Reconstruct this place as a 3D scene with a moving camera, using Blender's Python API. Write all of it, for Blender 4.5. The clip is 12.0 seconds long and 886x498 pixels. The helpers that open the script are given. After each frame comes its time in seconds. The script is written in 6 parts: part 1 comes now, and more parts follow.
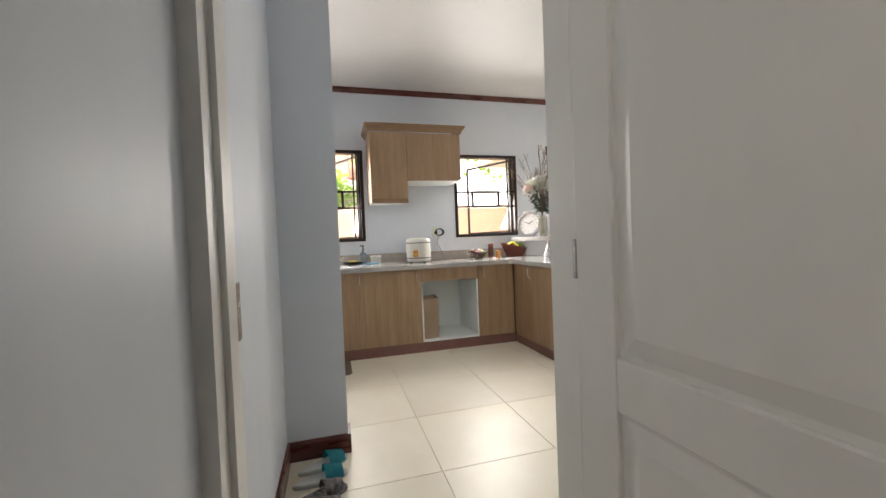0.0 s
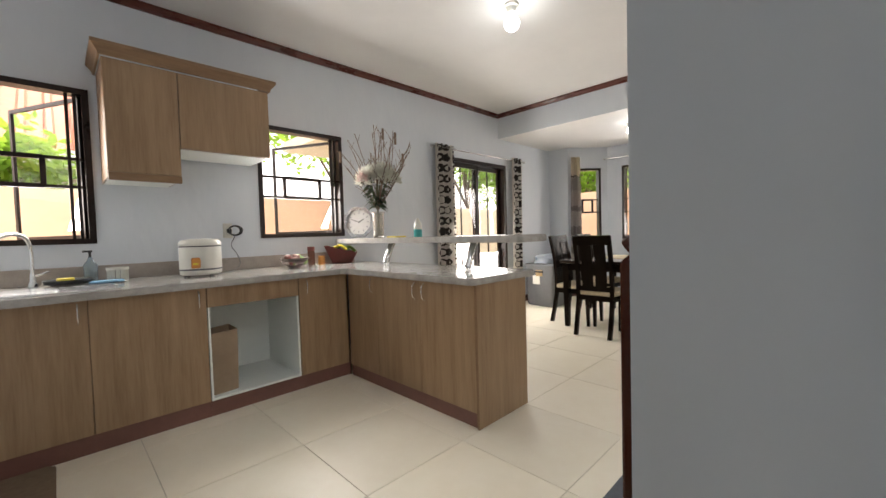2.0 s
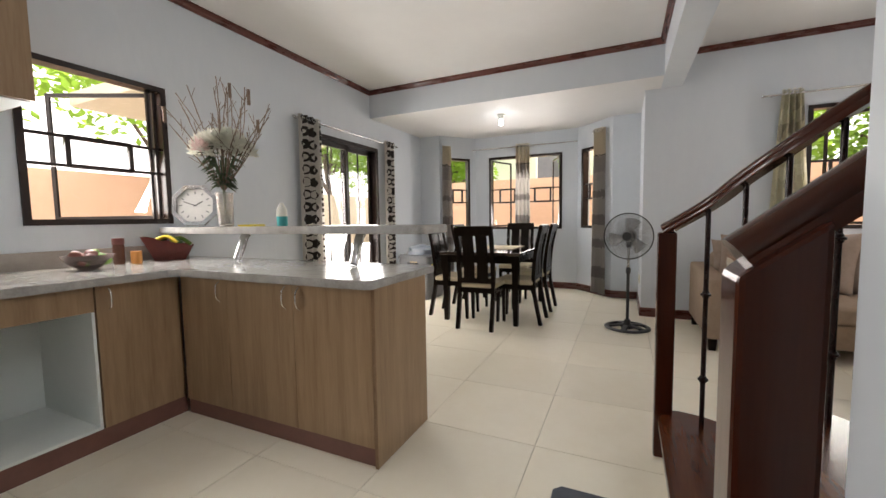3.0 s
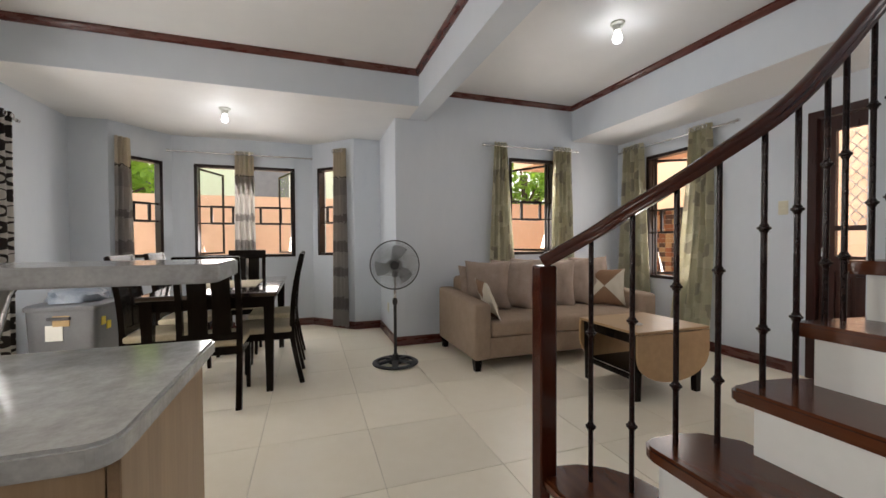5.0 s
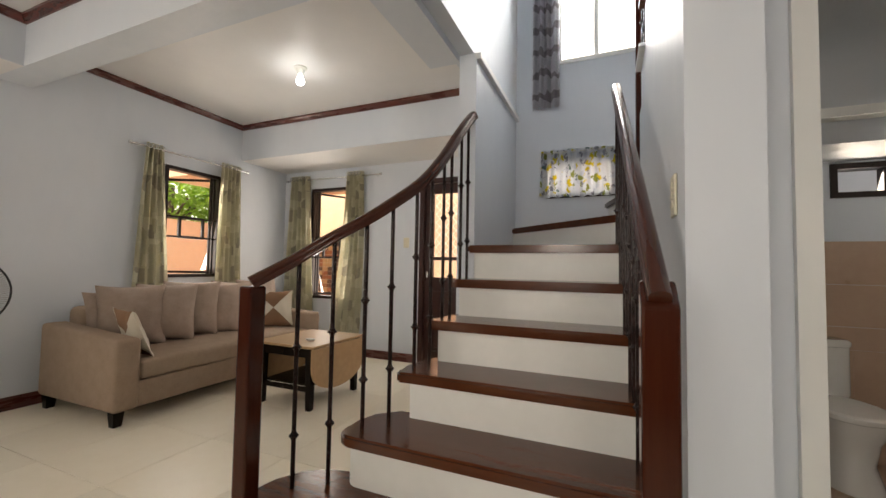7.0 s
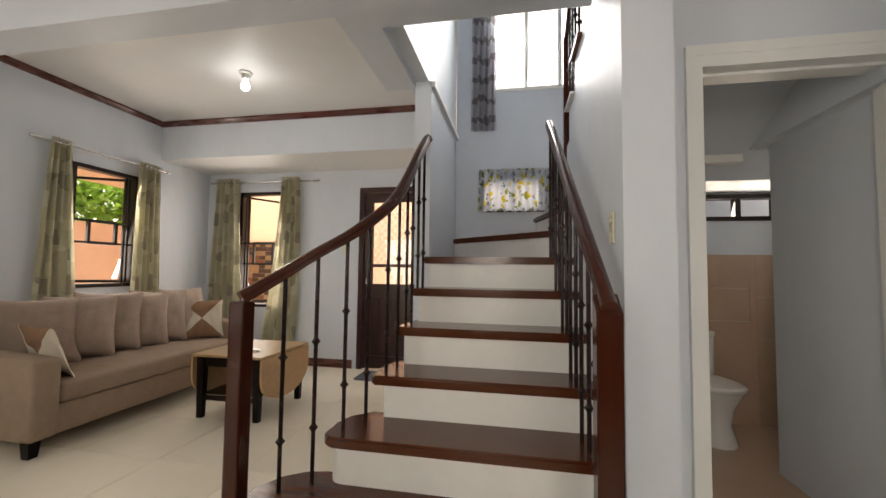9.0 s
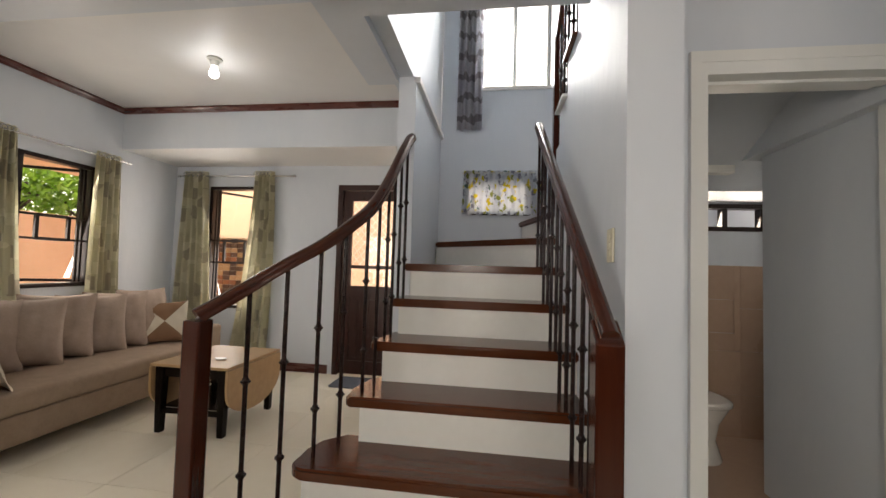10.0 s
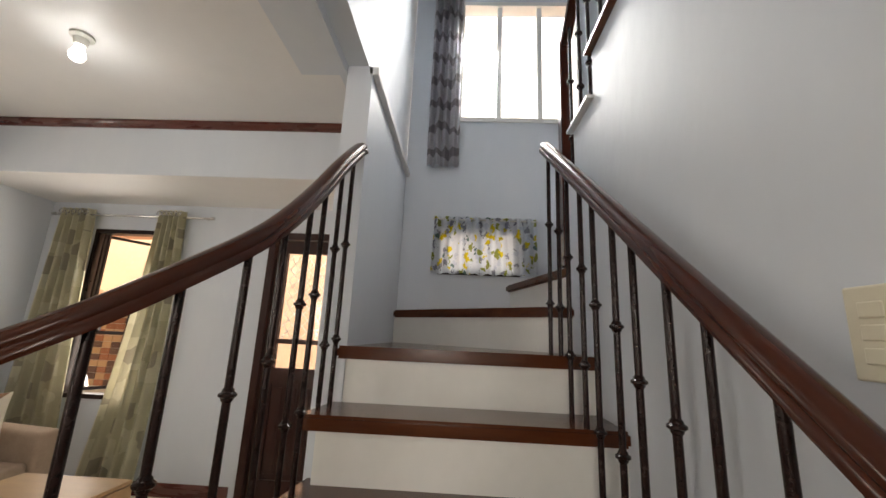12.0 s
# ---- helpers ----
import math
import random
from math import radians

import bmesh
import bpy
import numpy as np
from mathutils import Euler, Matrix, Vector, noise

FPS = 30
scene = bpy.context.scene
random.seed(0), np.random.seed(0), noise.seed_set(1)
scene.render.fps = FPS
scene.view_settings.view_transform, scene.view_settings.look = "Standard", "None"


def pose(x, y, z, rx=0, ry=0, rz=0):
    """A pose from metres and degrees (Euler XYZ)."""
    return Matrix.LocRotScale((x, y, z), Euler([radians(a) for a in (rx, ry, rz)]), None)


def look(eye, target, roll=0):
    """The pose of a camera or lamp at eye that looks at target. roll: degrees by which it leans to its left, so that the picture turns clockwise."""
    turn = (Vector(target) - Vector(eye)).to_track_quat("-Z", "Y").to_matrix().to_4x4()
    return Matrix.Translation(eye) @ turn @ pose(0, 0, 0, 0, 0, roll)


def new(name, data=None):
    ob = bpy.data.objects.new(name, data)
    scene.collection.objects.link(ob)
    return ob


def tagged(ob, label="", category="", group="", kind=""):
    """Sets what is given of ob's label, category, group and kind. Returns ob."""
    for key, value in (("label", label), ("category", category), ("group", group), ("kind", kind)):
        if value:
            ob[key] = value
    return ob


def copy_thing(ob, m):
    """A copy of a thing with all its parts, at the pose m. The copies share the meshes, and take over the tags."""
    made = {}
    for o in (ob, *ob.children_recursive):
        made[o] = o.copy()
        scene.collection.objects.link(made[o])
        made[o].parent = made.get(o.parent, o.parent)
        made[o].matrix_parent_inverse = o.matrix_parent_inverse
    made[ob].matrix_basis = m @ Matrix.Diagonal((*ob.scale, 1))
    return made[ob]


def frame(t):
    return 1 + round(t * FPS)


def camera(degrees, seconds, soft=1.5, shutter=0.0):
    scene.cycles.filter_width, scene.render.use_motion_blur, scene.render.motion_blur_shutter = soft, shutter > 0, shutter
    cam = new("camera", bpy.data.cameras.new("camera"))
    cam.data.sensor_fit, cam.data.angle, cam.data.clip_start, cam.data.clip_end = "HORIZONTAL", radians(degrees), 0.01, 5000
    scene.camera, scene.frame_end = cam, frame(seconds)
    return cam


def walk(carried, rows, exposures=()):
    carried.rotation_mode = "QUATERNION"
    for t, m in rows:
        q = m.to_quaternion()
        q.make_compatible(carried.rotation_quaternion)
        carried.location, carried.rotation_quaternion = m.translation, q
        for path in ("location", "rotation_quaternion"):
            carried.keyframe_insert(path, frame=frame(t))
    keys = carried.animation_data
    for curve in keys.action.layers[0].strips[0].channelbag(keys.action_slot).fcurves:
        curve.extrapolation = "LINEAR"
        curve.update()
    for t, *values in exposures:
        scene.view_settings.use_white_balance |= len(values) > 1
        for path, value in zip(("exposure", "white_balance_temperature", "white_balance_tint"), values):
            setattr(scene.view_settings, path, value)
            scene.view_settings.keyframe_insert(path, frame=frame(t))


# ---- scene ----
cam = camera(97.0, 12.0)
EXPO = 1.2
PATH = [
    (0, (0.562, 0.057, 1.105), (1.103, 1.982, 1.059), -2.3),
    (0.5, (0.627, 0.347, 1.096), (1.381, 2.199, 1.077), -2.6),
    (1, (0.666, 0.548, 1.096), (1.613, 2.31, 1.084), -3.1),
    (1.5, (0.683, 0.811, 1.108), (1.856, 2.432, 1.09), -2.9),
    (2, (0.725, 1.033, 1.121), (2.13, 2.455, 1.044), -1.7),
    (2.5, (0.855, 1.316, 1.136), (2.472, 2.485, 1.006), -0.8),
    (3, (0.97, 1.467, 1.127), (2.78, 2.303, 0.978), -0.9),
    (3.2, (1.026, 1.564, 1.131), (2.899, 2.252, 0.99), -1.1),
    (4.8, (1.591, 2.142, 1.157), (3.526, 1.64, 1.107), -0.4),
    (5, (1.66, 2.177, 1.154), (3.553, 1.533, 1.114), -0.3),
    (5.5, (1.739, 2.242, 1.149), (3.477, 1.252, 1.133), 0.2),
    (6, (1.767, 2.275, 1.151), (3.213, 0.895, 1.171), 0.6),
    (6.5, (1.726, 2.326, 1.147), (2.811, 0.648, 1.206), 0.8),
    (7, (1.691, 2.454, 1.147), (2.469, 0.614, 1.237), 1.0),
    (7.5, (1.742, 2.582, 1.152), (2.304, 0.666, 1.265), 1.1),
    (9.5, (1.911, 2.769, 1.232), (2.243, 0.799, 1.331), 1.0),
    (10, (1.929, 2.617, 1.279), (2.197, 0.637, 1.366), 1.7),
    (10.5, (1.951, 2.394, 1.297), (2.167, 0.409, 1.422), 2.6),
    (11, (2.02, 2.152, 1.302), (2.161, 0.166, 1.488), 2.7),
    (11.5, (2.053, 1.902, 1.314), (2.162, -0.074, 1.607), 2.7),
    (12, (2.054, 1.635, 1.344), (2.145, -0.316, 1.778), 2.6),
]
walk(cam, [(t, look(eye, target, roll)) for t, eye, target, roll in PATH], [(0, EXPO + 0.5, 7100, 12), (0.5, EXPO + 0.36, 7150, 12), (1, EXPO + 0.3, 7200, 12), (2.5, EXPO + 0.05, 7150, 12), (3.2, EXPO + 0.05, 7000, 12), (5, EXPO - 0.2, 6900, 12), (5.5, EXPO - 0.25, 6900, 12), (6.5, EXPO - 0.04, 7650, 13), (7.5, EXPO - 0.1, 7750, 13), (9.5, EXPO - 0.13, 7600, 13), (10.5, EXPO - 0.2, 7500, 13), (12, EXPO - 0.1, 7650, 13)])

# ---- light ----
world = bpy.data.worlds.new("sky")
scene.world = world
world.use_nodes = True
wn = world.node_tree
sky = wn.nodes.new("ShaderNodeTexSky")
sky.sky_type, sky.sun_disc = "NISHITA", False
sky.sun_elevation, sky.sun_rotation = radians(72), radians(36)
sky.dust_density = 6.0
bg = wn.nodes["Background"]
bg.inputs[1].default_value = 0.15
wn.links.new(sky.outputs[0], bg.inputs[0])
sun = new("sun", bpy.data.lights.new("sun", "SUN"))
sun.data.energy, sun.data.angle, sun.data.color = 3.2, radians(0.6), (1.0, 0.95, 0.87)
sun.matrix_world = look((0, 0, 0), (-0.18, -0.25, -0.95))


LYW = -1.215


def sky_portal(x, y, z, w, h, target, watts, tone=(0.97, 0.98, 1.0)):
    lamp = new("window_daylight", bpy.data.lights.new("window_daylight", "AREA"))
    lamp.data.shape, lamp.data.size, lamp.data.size_y, lamp.data.energy = "RECTANGLE", w, h, watts
    lamp.data.color = tone
    lamp.matrix_world = look((x, y, z), target)


def bulb_light(x, y, z, watts, r=0.05):
    lamp = new("bulb_light", bpy.data.lights.new("bulb_light", "POINT"))
    lamp.data.energy, lamp.data.shadow_soft_size, lamp.data.color = watts, r, (0.80, 0.90, 1.0)
    lamp.location = (x, y, z)


sky_portal(2.42, 4.625, 1.63, 0.72, 0.92, (2.42, 2.0, 0.3), 13)
sky_portal(0.52, 4.625, 1.64, 0.72, 0.94, (0.52, 2.0, 0.3), 8)
sky_portal(5.0, 4.61, 1.1, 1.15, 1.95, (5.0, 1.5, 0.2), 17)
sky_portal(7.435, 2.95, 1.55, 1.10, 1.10, (4, 2.95, 0.4), 11)
sky_portal(5.925, -0.43, 1.57, 0.55, 1.05, (3, -0.43, 0.8), 5.2)
sky_portal(5.09, -1.775, 1.45, 0.55, 1.4, (5.05, 1, 0.8), 5)
sky_portal(1.94, -1.30, 3.55, 0.34, 1.05, (2.0, 2, 1.5), 16, (0.82, 0.91, 1.0))
sky_portal(1.92, LYW, 1.92, 0.52, 0.30, (1.92, 2, 1.9), 0.35)
sky_portal(-0.05, -0.84, 1.72, 0.70, 0.14, (0.3, 2, 0.2), 3.0, (1.0, 0.94, 0.86))
bulb_light(3.28, 2.80, 2.66, 0.7, 0.06)
bulb_light(6.12, 2.97, 2.38, 0.5, 0.035)
bulb_light(4.15, -0.12, 2.70, 0.9, 0.04)

# ---- materials ----


def mat(name, col, rough=0.5, metal=0.0, col2=None, scale=8.0, stretch=(1, 1, 1), bump=0.0, bscale=60.0, detail=4.0, spec=0.5, rand=0.0, emit=None, trans=0.0, coat=0.0, rvar=0.08, bdist=0.004):
    m = bpy.data.materials.new(name)
    m.use_nodes = True
    nt = m.node_tree
    n, l = nt.nodes, nt.links
    b = n["Principled BSDF"]
    b.inputs["Base Color"].default_value = (*col, 1)
    b.inputs["Roughness"].default_value = rough
    b.inputs["Metallic"].default_value = metal
    b.inputs["Specular IOR Level"].default_value = spec
    b.inputs["Transmission Weight"].default_value = trans
    b.inputs["Coat Weight"].default_value = coat
    b.inputs["Coat Roughness"].default_value = 0.08
    tc = n.new("ShaderNodeTexCoord")
    mp = n.new("ShaderNodeMapping")
    mp.inputs["Scale"].default_value = stretch
    l.new(tc.outputs["Object"], mp.inputs[0])
    if col2:
        t1 = n.new("ShaderNodeTexNoise")
        t1.inputs["Scale"].default_value, t1.inputs["Detail"].default_value, t1.inputs["Roughness"].default_value = scale, detail, 0.6
        l.new(mp.outputs[0], t1.inputs["Vector"])
        t2 = n.new("ShaderNodeTexNoise")
        t2.inputs["Scale"].default_value, t2.inputs["Detail"].default_value = scale * 7, 2
        l.new(mp.outputs[0], t2.inputs["Vector"])
        ad = n.new("ShaderNodeMath")
        ad.operation = "MULTIPLY_ADD"
        ad.inputs[1].default_value = 0.35
        l.new(t2.outputs[0], ad.inputs[0])
        l.new(t1.outputs[0], ad.inputs[2])
        rp = n.new("ShaderNodeValToRGB")
        rp.color_ramp.elements[0].position, rp.color_ramp.elements[1].position = 0.45, 0.9
        rp.color_ramp.elements[0].color, rp.color_ramp.elements[1].color = (*col, 1), (*col2, 1)
        l.new(ad.outputs[0], rp.inputs[0])
        out = rp.outputs[0]
        if rand:
            oi = n.new("ShaderNodeObjectInfo")
            hs = n.new("ShaderNodeHueSaturation")
            mr = n.new("ShaderNodeMapRange")
            mr.inputs["To Min"].default_value, mr.inputs["To Max"].default_value = 1 - rand, 1 + rand
            l.new(oi.outputs["Random"], mr.inputs[0])
            l.new(mr.outputs[0], hs.inputs["Value"])
            l.new(out, hs.inputs["Color"])
            out = hs.outputs[0]
        l.new(out, b.inputs["Base Color"])
        rr = n.new("ShaderNodeMapRange")
        rr.inputs["To Min"].default_value, rr.inputs["To Max"].default_value = max(0.02, rough - rvar), rough + rvar
        l.new(t1.outputs[0], rr.inputs[0])
        l.new(rr.outputs[0], b.inputs["Roughness"])
    if bump:
        tb = n.new("ShaderNodeTexNoise")
        tb.inputs["Scale"].default_value, tb.inputs["Detail"].default_value = bscale, 3
        l.new(mp.outputs[0], tb.inputs["Vector"])
        bp = n.new("ShaderNodeBump")
        bp.inputs["Strength"].default_value, bp.inputs["Distance"].default_value = bump, bdist
        l.new(tb.outputs[0], bp.inputs["Height"])
        l.new(bp.outputs[0], b.inputs["Normal"])
    if emit:
        b.inputs["Emission Color"].default_value = (*emit[:3], 1)
        b.inputs["Emission Strength"].default_value = emit[3]
    return m


PAINT = mat("wall_paint", (0.60, 0.645, 0.70), 0.46, spec=0.3, col2=(0.65, 0.69, 0.735), scale=1.3, bump=0.8, bscale=5, stretch=(1, 1, 0.45), bdist=0.010)
WHITE = mat("ceiling_paint", (0.74, 0.735, 0.73), 0.5, col2=(0.79, 0.785, 0.775), scale=0.9, bump=0.15, bscale=4)
TRIMW = mat("white_trim_paint", (0.74, 0.75, 0.73), 0.36, col2=(0.80, 0.80, 0.77), scale=2, bump=0.25, bscale=14, stretch=(1, 1, 0.35), coat=0.06)
RISER = mat("riser_paint", (0.74, 0.74, 0.70), 0.35, col2=(0.80, 0.80, 0.76), scale=3, bump=0.08, bscale=20)
CROWN = mat("crown_varnish", (0.075, 0.014, 0.010), 0.28, col2=(0.11, 0.022, 0.014), scale=4, stretch=(1, 1, 6), coat=0.4)
TREAD = mat("tread_varnish", (0.066, 0.016, 0.0055), 0.2, col2=(0.098, 0.027, 0.009), scale=3, stretch=(1, 9, 9), bump=0.05, bscale=40, coat=0.12, spec=0.35)
RAILW = mat("handrail_varnish", (0.046, 0.010, 0.0045), 0.17, col2=(0.060, 0.014, 0.006), scale=4, stretch=(1, 1, 1), coat=0.15, spec=0.35)
NEWEL = mat("newel_varnish", (0.042, 0.008, 0.004), 0.17, col2=(0.056, 0.012, 0.005), scale=5, stretch=(6, 6, 0.4), coat=0.1, spec=0.3)
IRON = mat("baluster_iron", (0.010, 0.004, 0.0035), 0.25, metal=0.1, col2=(0.022, 0.009, 0.007), scale=20, spec=0.3)
TILE = mat("floor_tile", (0.82, 0.75, 0.61), 0.36, col2=(0.87, 0.81, 0.68), scale=2.2, bump=0.02, bscale=3, rand=0.04, rvar=0.012)
GROUT = mat("grout", (0.56, 0.51, 0.42), 0.9, col2=(0.62, 0.57, 0.48), scale=12)
LAM = mat("cabinet_laminate", (0.265, 0.163, 0.088), 0.38, col2=(0.395, 0.265, 0.158), scale=2.4, stretch=(7, 7, 0.5), bump=0.04, bscale=50, rand=0.05)
LAMD = mat("cabinet_edge", (0.20, 0.115, 0.06), 0.4, col2=(0.27, 0.165, 0.09), scale=3, stretch=(1, 8, 8))
TOE = mat("toe_kick", (0.17, 0.075, 0.060), 0.4, col2=(0.21, 0.095, 0.075), scale=6)
STONE = mat("worktop_stone", (0.34, 0.325, 0.305), 0.13, col2=(0.50, 0.485, 0.46), scale=16, detail=10, rvar=0.05, bump=0.03, bscale=9)
STONEB = mat("backsplash_stone", (0.28, 0.245, 0.22), 0.35, col2=(0.36, 0.32, 0.29), scale=18, detail=8)
INW = mat("cabinet_inside_white", (0.82, 0.86, 0.83), 0.45, col2=(0.86, 0.89, 0.86), scale=3)
WFRAME = mat("window_frame_dark", (0.012, 0.006, 0.005), 0.3, col2=(0.019, 0.010, 0.008), scale=8, spec=0.3)
STEEL = mat("brushed_steel", (0.62, 0.62, 0.62), 0.25, metal=1.0, col2=(0.7, 0.7, 0.7), scale=30)
CHROME = mat("chrome", (0.8, 0.8, 0.8), 0.08, metal=1.0)
GLASS = mat("window_glass", (1, 1, 1), 0.0, trans=1.0)
THIN = mat("thin_casement_glass", (1, 1, 1), 0.0, trans=1.0, spec=0.0)
THIN.node_tree.nodes["Principled BSDF"].inputs["IOR"].default_value = 1.1
BLACKW = mat("black_stained_wood", (0.006, 0.004, 0.003), 0.22, col2=(0.011, 0.007, 0.005), scale=4, stretch=(6, 6, 0.7), spec=0.12)
CREAMF = mat("seat_fabric_beige", (0.50, 0.42, 0.28), 0.85, col2=(0.60, 0.52, 0.37), scale=30, bump=0.3, bscale=300)
SOFA = mat("sofa_fabric", (0.285, 0.205, 0.145), 0.9, col2=(0.34, 0.25, 0.185), scale=14, bump=0.35, bscale=380)
SOFAD = mat("cushion_fabric", (0.30, 0.225, 0.18), 0.9, col2=(0.37, 0.285, 0.235), scale=14, bump=0.35, bscale=380)
PLASTB = mat("black_plastic", (0.014, 0.014, 0.015), 0.4, col2=(0.022, 0.022, 0.024), scale=9)
PLASTW = mat("white_plastic", (0.64, 0.63, 0.57), 0.3, col2=(0.68, 0.67, 0.61), scale=9)
PLASTG = mat("grey_plastic", (0.11, 0.115, 0.125), 0.45, col2=(0.14, 0.145, 0.155), scale=6)
PORC = mat("porcelain", (0.78, 0.77, 0.74), 0.12, col2=(0.8, 0.79, 0.76), scale=3, coat=0.4)
BTILE = mat("bath_tile", (0.44, 0.30, 0.215), 0.3, col2=(0.50, 0.35, 0.255), scale=3)
TAN = mat("table_board", (0.36, 0.22, 0.105), 0.4, col2=(0.43, 0.275, 0.14), scale=4, stretch=(1, 5, 5))
PEACH = mat("peach_render", (0.70, 0.45, 0.31), 0.85, col2=(0.76, 0.51, 0.36), scale=1.5, bump=0.3, bscale=30)
CREAMR = mat("cream_render", (0.62, 0.57, 0.44), 0.85, col2=(0.68, 0.63, 0.5), scale=1.5)
GREENR = mat("pale_green_render", (0.52, 0.60, 0.46), 0.85, col2=(0.58, 0.65, 0.51), scale=1.5)
LEAF = mat("leaf", (0.08, 0.18, 0.025), 0.5, col2=(0.17, 0.32, 0.05), scale=3)
lnt = LEAF.node_tree
ltr = lnt.nodes.new("ShaderNodeBsdfTranslucent")
ltr.inputs[0].default_value = (0.30, 0.48, 0.06, 1)
lmx = lnt.nodes.new("ShaderNodeMixShader")
lmx.inputs[0].default_value = 0.5
lnt.links.new(lnt.nodes["Principled BSDF"].outputs[0], lmx.inputs[1])
lnt.links.new(ltr.outputs[0], lmx.inputs[2])
lnt.links.new(lmx.outputs[0], lnt.nodes["Material Output"].inputs[0])
SKYGLOW = mat("white_sky_glow", (0.8, 0.8, 0.8), 1.0, emit=(0.95, 0.97, 1.0, 0.62))
BARK = mat("bark", (0.10, 0.07, 0.05), 0.9, col2=(0.16, 0.12, 0.09), scale=12, bump=0.6, bscale=30)
ROOFT = mat("roof_tile_red", (0.33, 0.10, 0.06), 0.7, col2=(0.42, 0.15, 0.09), scale=5)
CONC = mat("yard_concrete", (0.30, 0.28, 0.26), 0.9, col2=(0.38, 0.36, 0.33), scale=2, bump=0.3, bscale=30)
DOORW = mat("entry_door_wood", (0.026, 0.008, 0.006), 0.3, col2=(0.042, 0.012, 0.008), scale=4, stretch=(6, 6, 0.6), coat=0.12, spec=0.3)
BULB = mat("lit_bulb", (0.9, 0.93, 1.0), 0.3, emit=(0.88, 0.94, 1.0, 6.0))

# ---- helpers for meshes ----


def box(bm, x0, y0, z0, x1, y1, z1, bev=0.0, seg=2):
    r = bmesh.ops.create_cube(bm, size=1.0)
    for v in r["verts"]:
        v.co = Vector((x0 + (v.co.x + 0.5) * (x1 - x0), y0 + (v.co.y + 0.5) * (y1 - y0), z0 + (v.co.z + 0.5) * (z1 - z0)))
    if bev:
        es = list({e for v in r["verts"] for e in v.link_edges})
        bmesh.ops.bevel(bm, geom=es, offset=bev, segments=seg, affect="EDGES", profile=0.5)
    return bm


def B(*a, **k):
    return box(bmesh.new(), *a, **k)


def cyl(bm, x, y, z0, z1, r0, r1=None, n=20, cap=True):
    r1 = r0 if r1 is None else r1
    lathe(bm, x, y, [(r0, z0), (r1, z1)], n, cap)
    return bm


def lathe(bm, x, y, prof, n=20, cap=True):
    rings = []
    for r, z in prof:
        rings.append([bm.verts.new((x + r * math.cos(2 * math.pi * k / n), y + r * math.sin(2 * math.pi * k / n), z)) for k in range(n)])
    for a, b in zip(rings, rings[1:]):
        for k in range(n):
            bm.faces.new((a[k], a[(k + 1) % n], b[(k + 1) % n], b[k]))
    if cap:
        bm.faces.new(rings[0][::-1])
        bm.faces.new(rings[-1])
    return bm


def sweep(bm, pts, prof, up=Vector((0, 0, 1)), cap=True):
    """A closed profile of (across, up) swept along points."""
    pts = [Vector(p) for p in pts]
    rings = []
    for k, p in enumerate(pts):
        d = (pts[min(k + 1, len(pts) - 1)] - pts[max(k - 1, 0)]).normalized()
        u = up if abs(d.dot(up)) < 0.98 else Vector((1, 0, 0))
        side = d.cross(u).normalized()
        vup = side.cross(d).normalized()
        rings.append([bm.verts.new(p + side * a + vup * b) for a, b in prof])
    m = len(prof)
    for a, b in zip(rings, rings[1:]):
        for k in range(m):
            bm.faces.new((a[k], a[(k + 1) % m], b[(k + 1) % m], b[k]))
    if cap:
        bm.faces.new(rings[0][::-1])
        bm.faces.new(rings[-1])
    return bm


def ring(r, n=10, sy=1.0):
    return [(r * math.cos(2 * math.pi * k / n), sy * r * math.sin(2 * math.pi * k / n)) for k in range(n)]


def tube(bm, pts, r, n=8):
    return sweep(bm, pts, ring(r, n))


def spline(pts, n=8):
    """Catmull-Rom points through pts."""
    pts = [Vector(p) for p in pts]
    q = [2 * pts[0] - pts[1], *pts, 2 * pts[-1] - pts[-2]]
    out = []
    for i in range(1, len(q) - 2):
        for k in range(n):
            t = k / n
            a, b, c, d = q[i - 1], q[i], q[i + 1], q[i + 2]
            out.append(0.5 * (2 * b + (c - a) * t + (2 * a - 5 * b + 4 * c - d) * t * t + (3 * b - a - 3 * c + d) * t ** 3))
    return [*out, pts[-1]]


def prism(bm, poly, z0, z1, bev=0.0):
    lo = [bm.verts.new((x, y, z0)) for x, y in poly]
    hi = [bm.verts.new((x, y, z1)) for x, y in poly]
    bm.faces.new(lo[::-1])
    bm.faces.new(hi)
    for k in range(len(poly)):
        j = (k + 1) % len(poly)
        bm.faces.new((lo[k], lo[j], hi[j], hi[k]))
    if bev:
        bmesh.ops.recalc_face_normals(bm, faces=bm.faces)
        bmesh.ops.bevel(bm, geom=[e for e in bm.edges if abs(e.verts[0].co.z - e.verts[1].co.z) < 1e-6], offset=bev, segments=2, affect="EDGES")
    return bm


def turned(bm, m, start=0):
    vs = list(bm.verts)[start:]
    for v in vs:
        v.co = m @ v.co
    return bm


def part(name, bm, material, parent=None, label="", smooth=None):
    bmesh.ops.recalc_face_normals(bm, faces=bm.faces)
    me = bpy.data.meshes.new(name)
    bm.to_mesh(me)
    bm.free()
    me.materials.append(material)
    if smooth is not None:
        me.polygons.foreach_set("use_smooth", [True] * len(me.polygons))
        me.set_sharp_from_angle(angle=radians(smooth))
    ob = new(name, me)
    ob.parent = parent
    if label:
        ob["label"] = label
    return ob


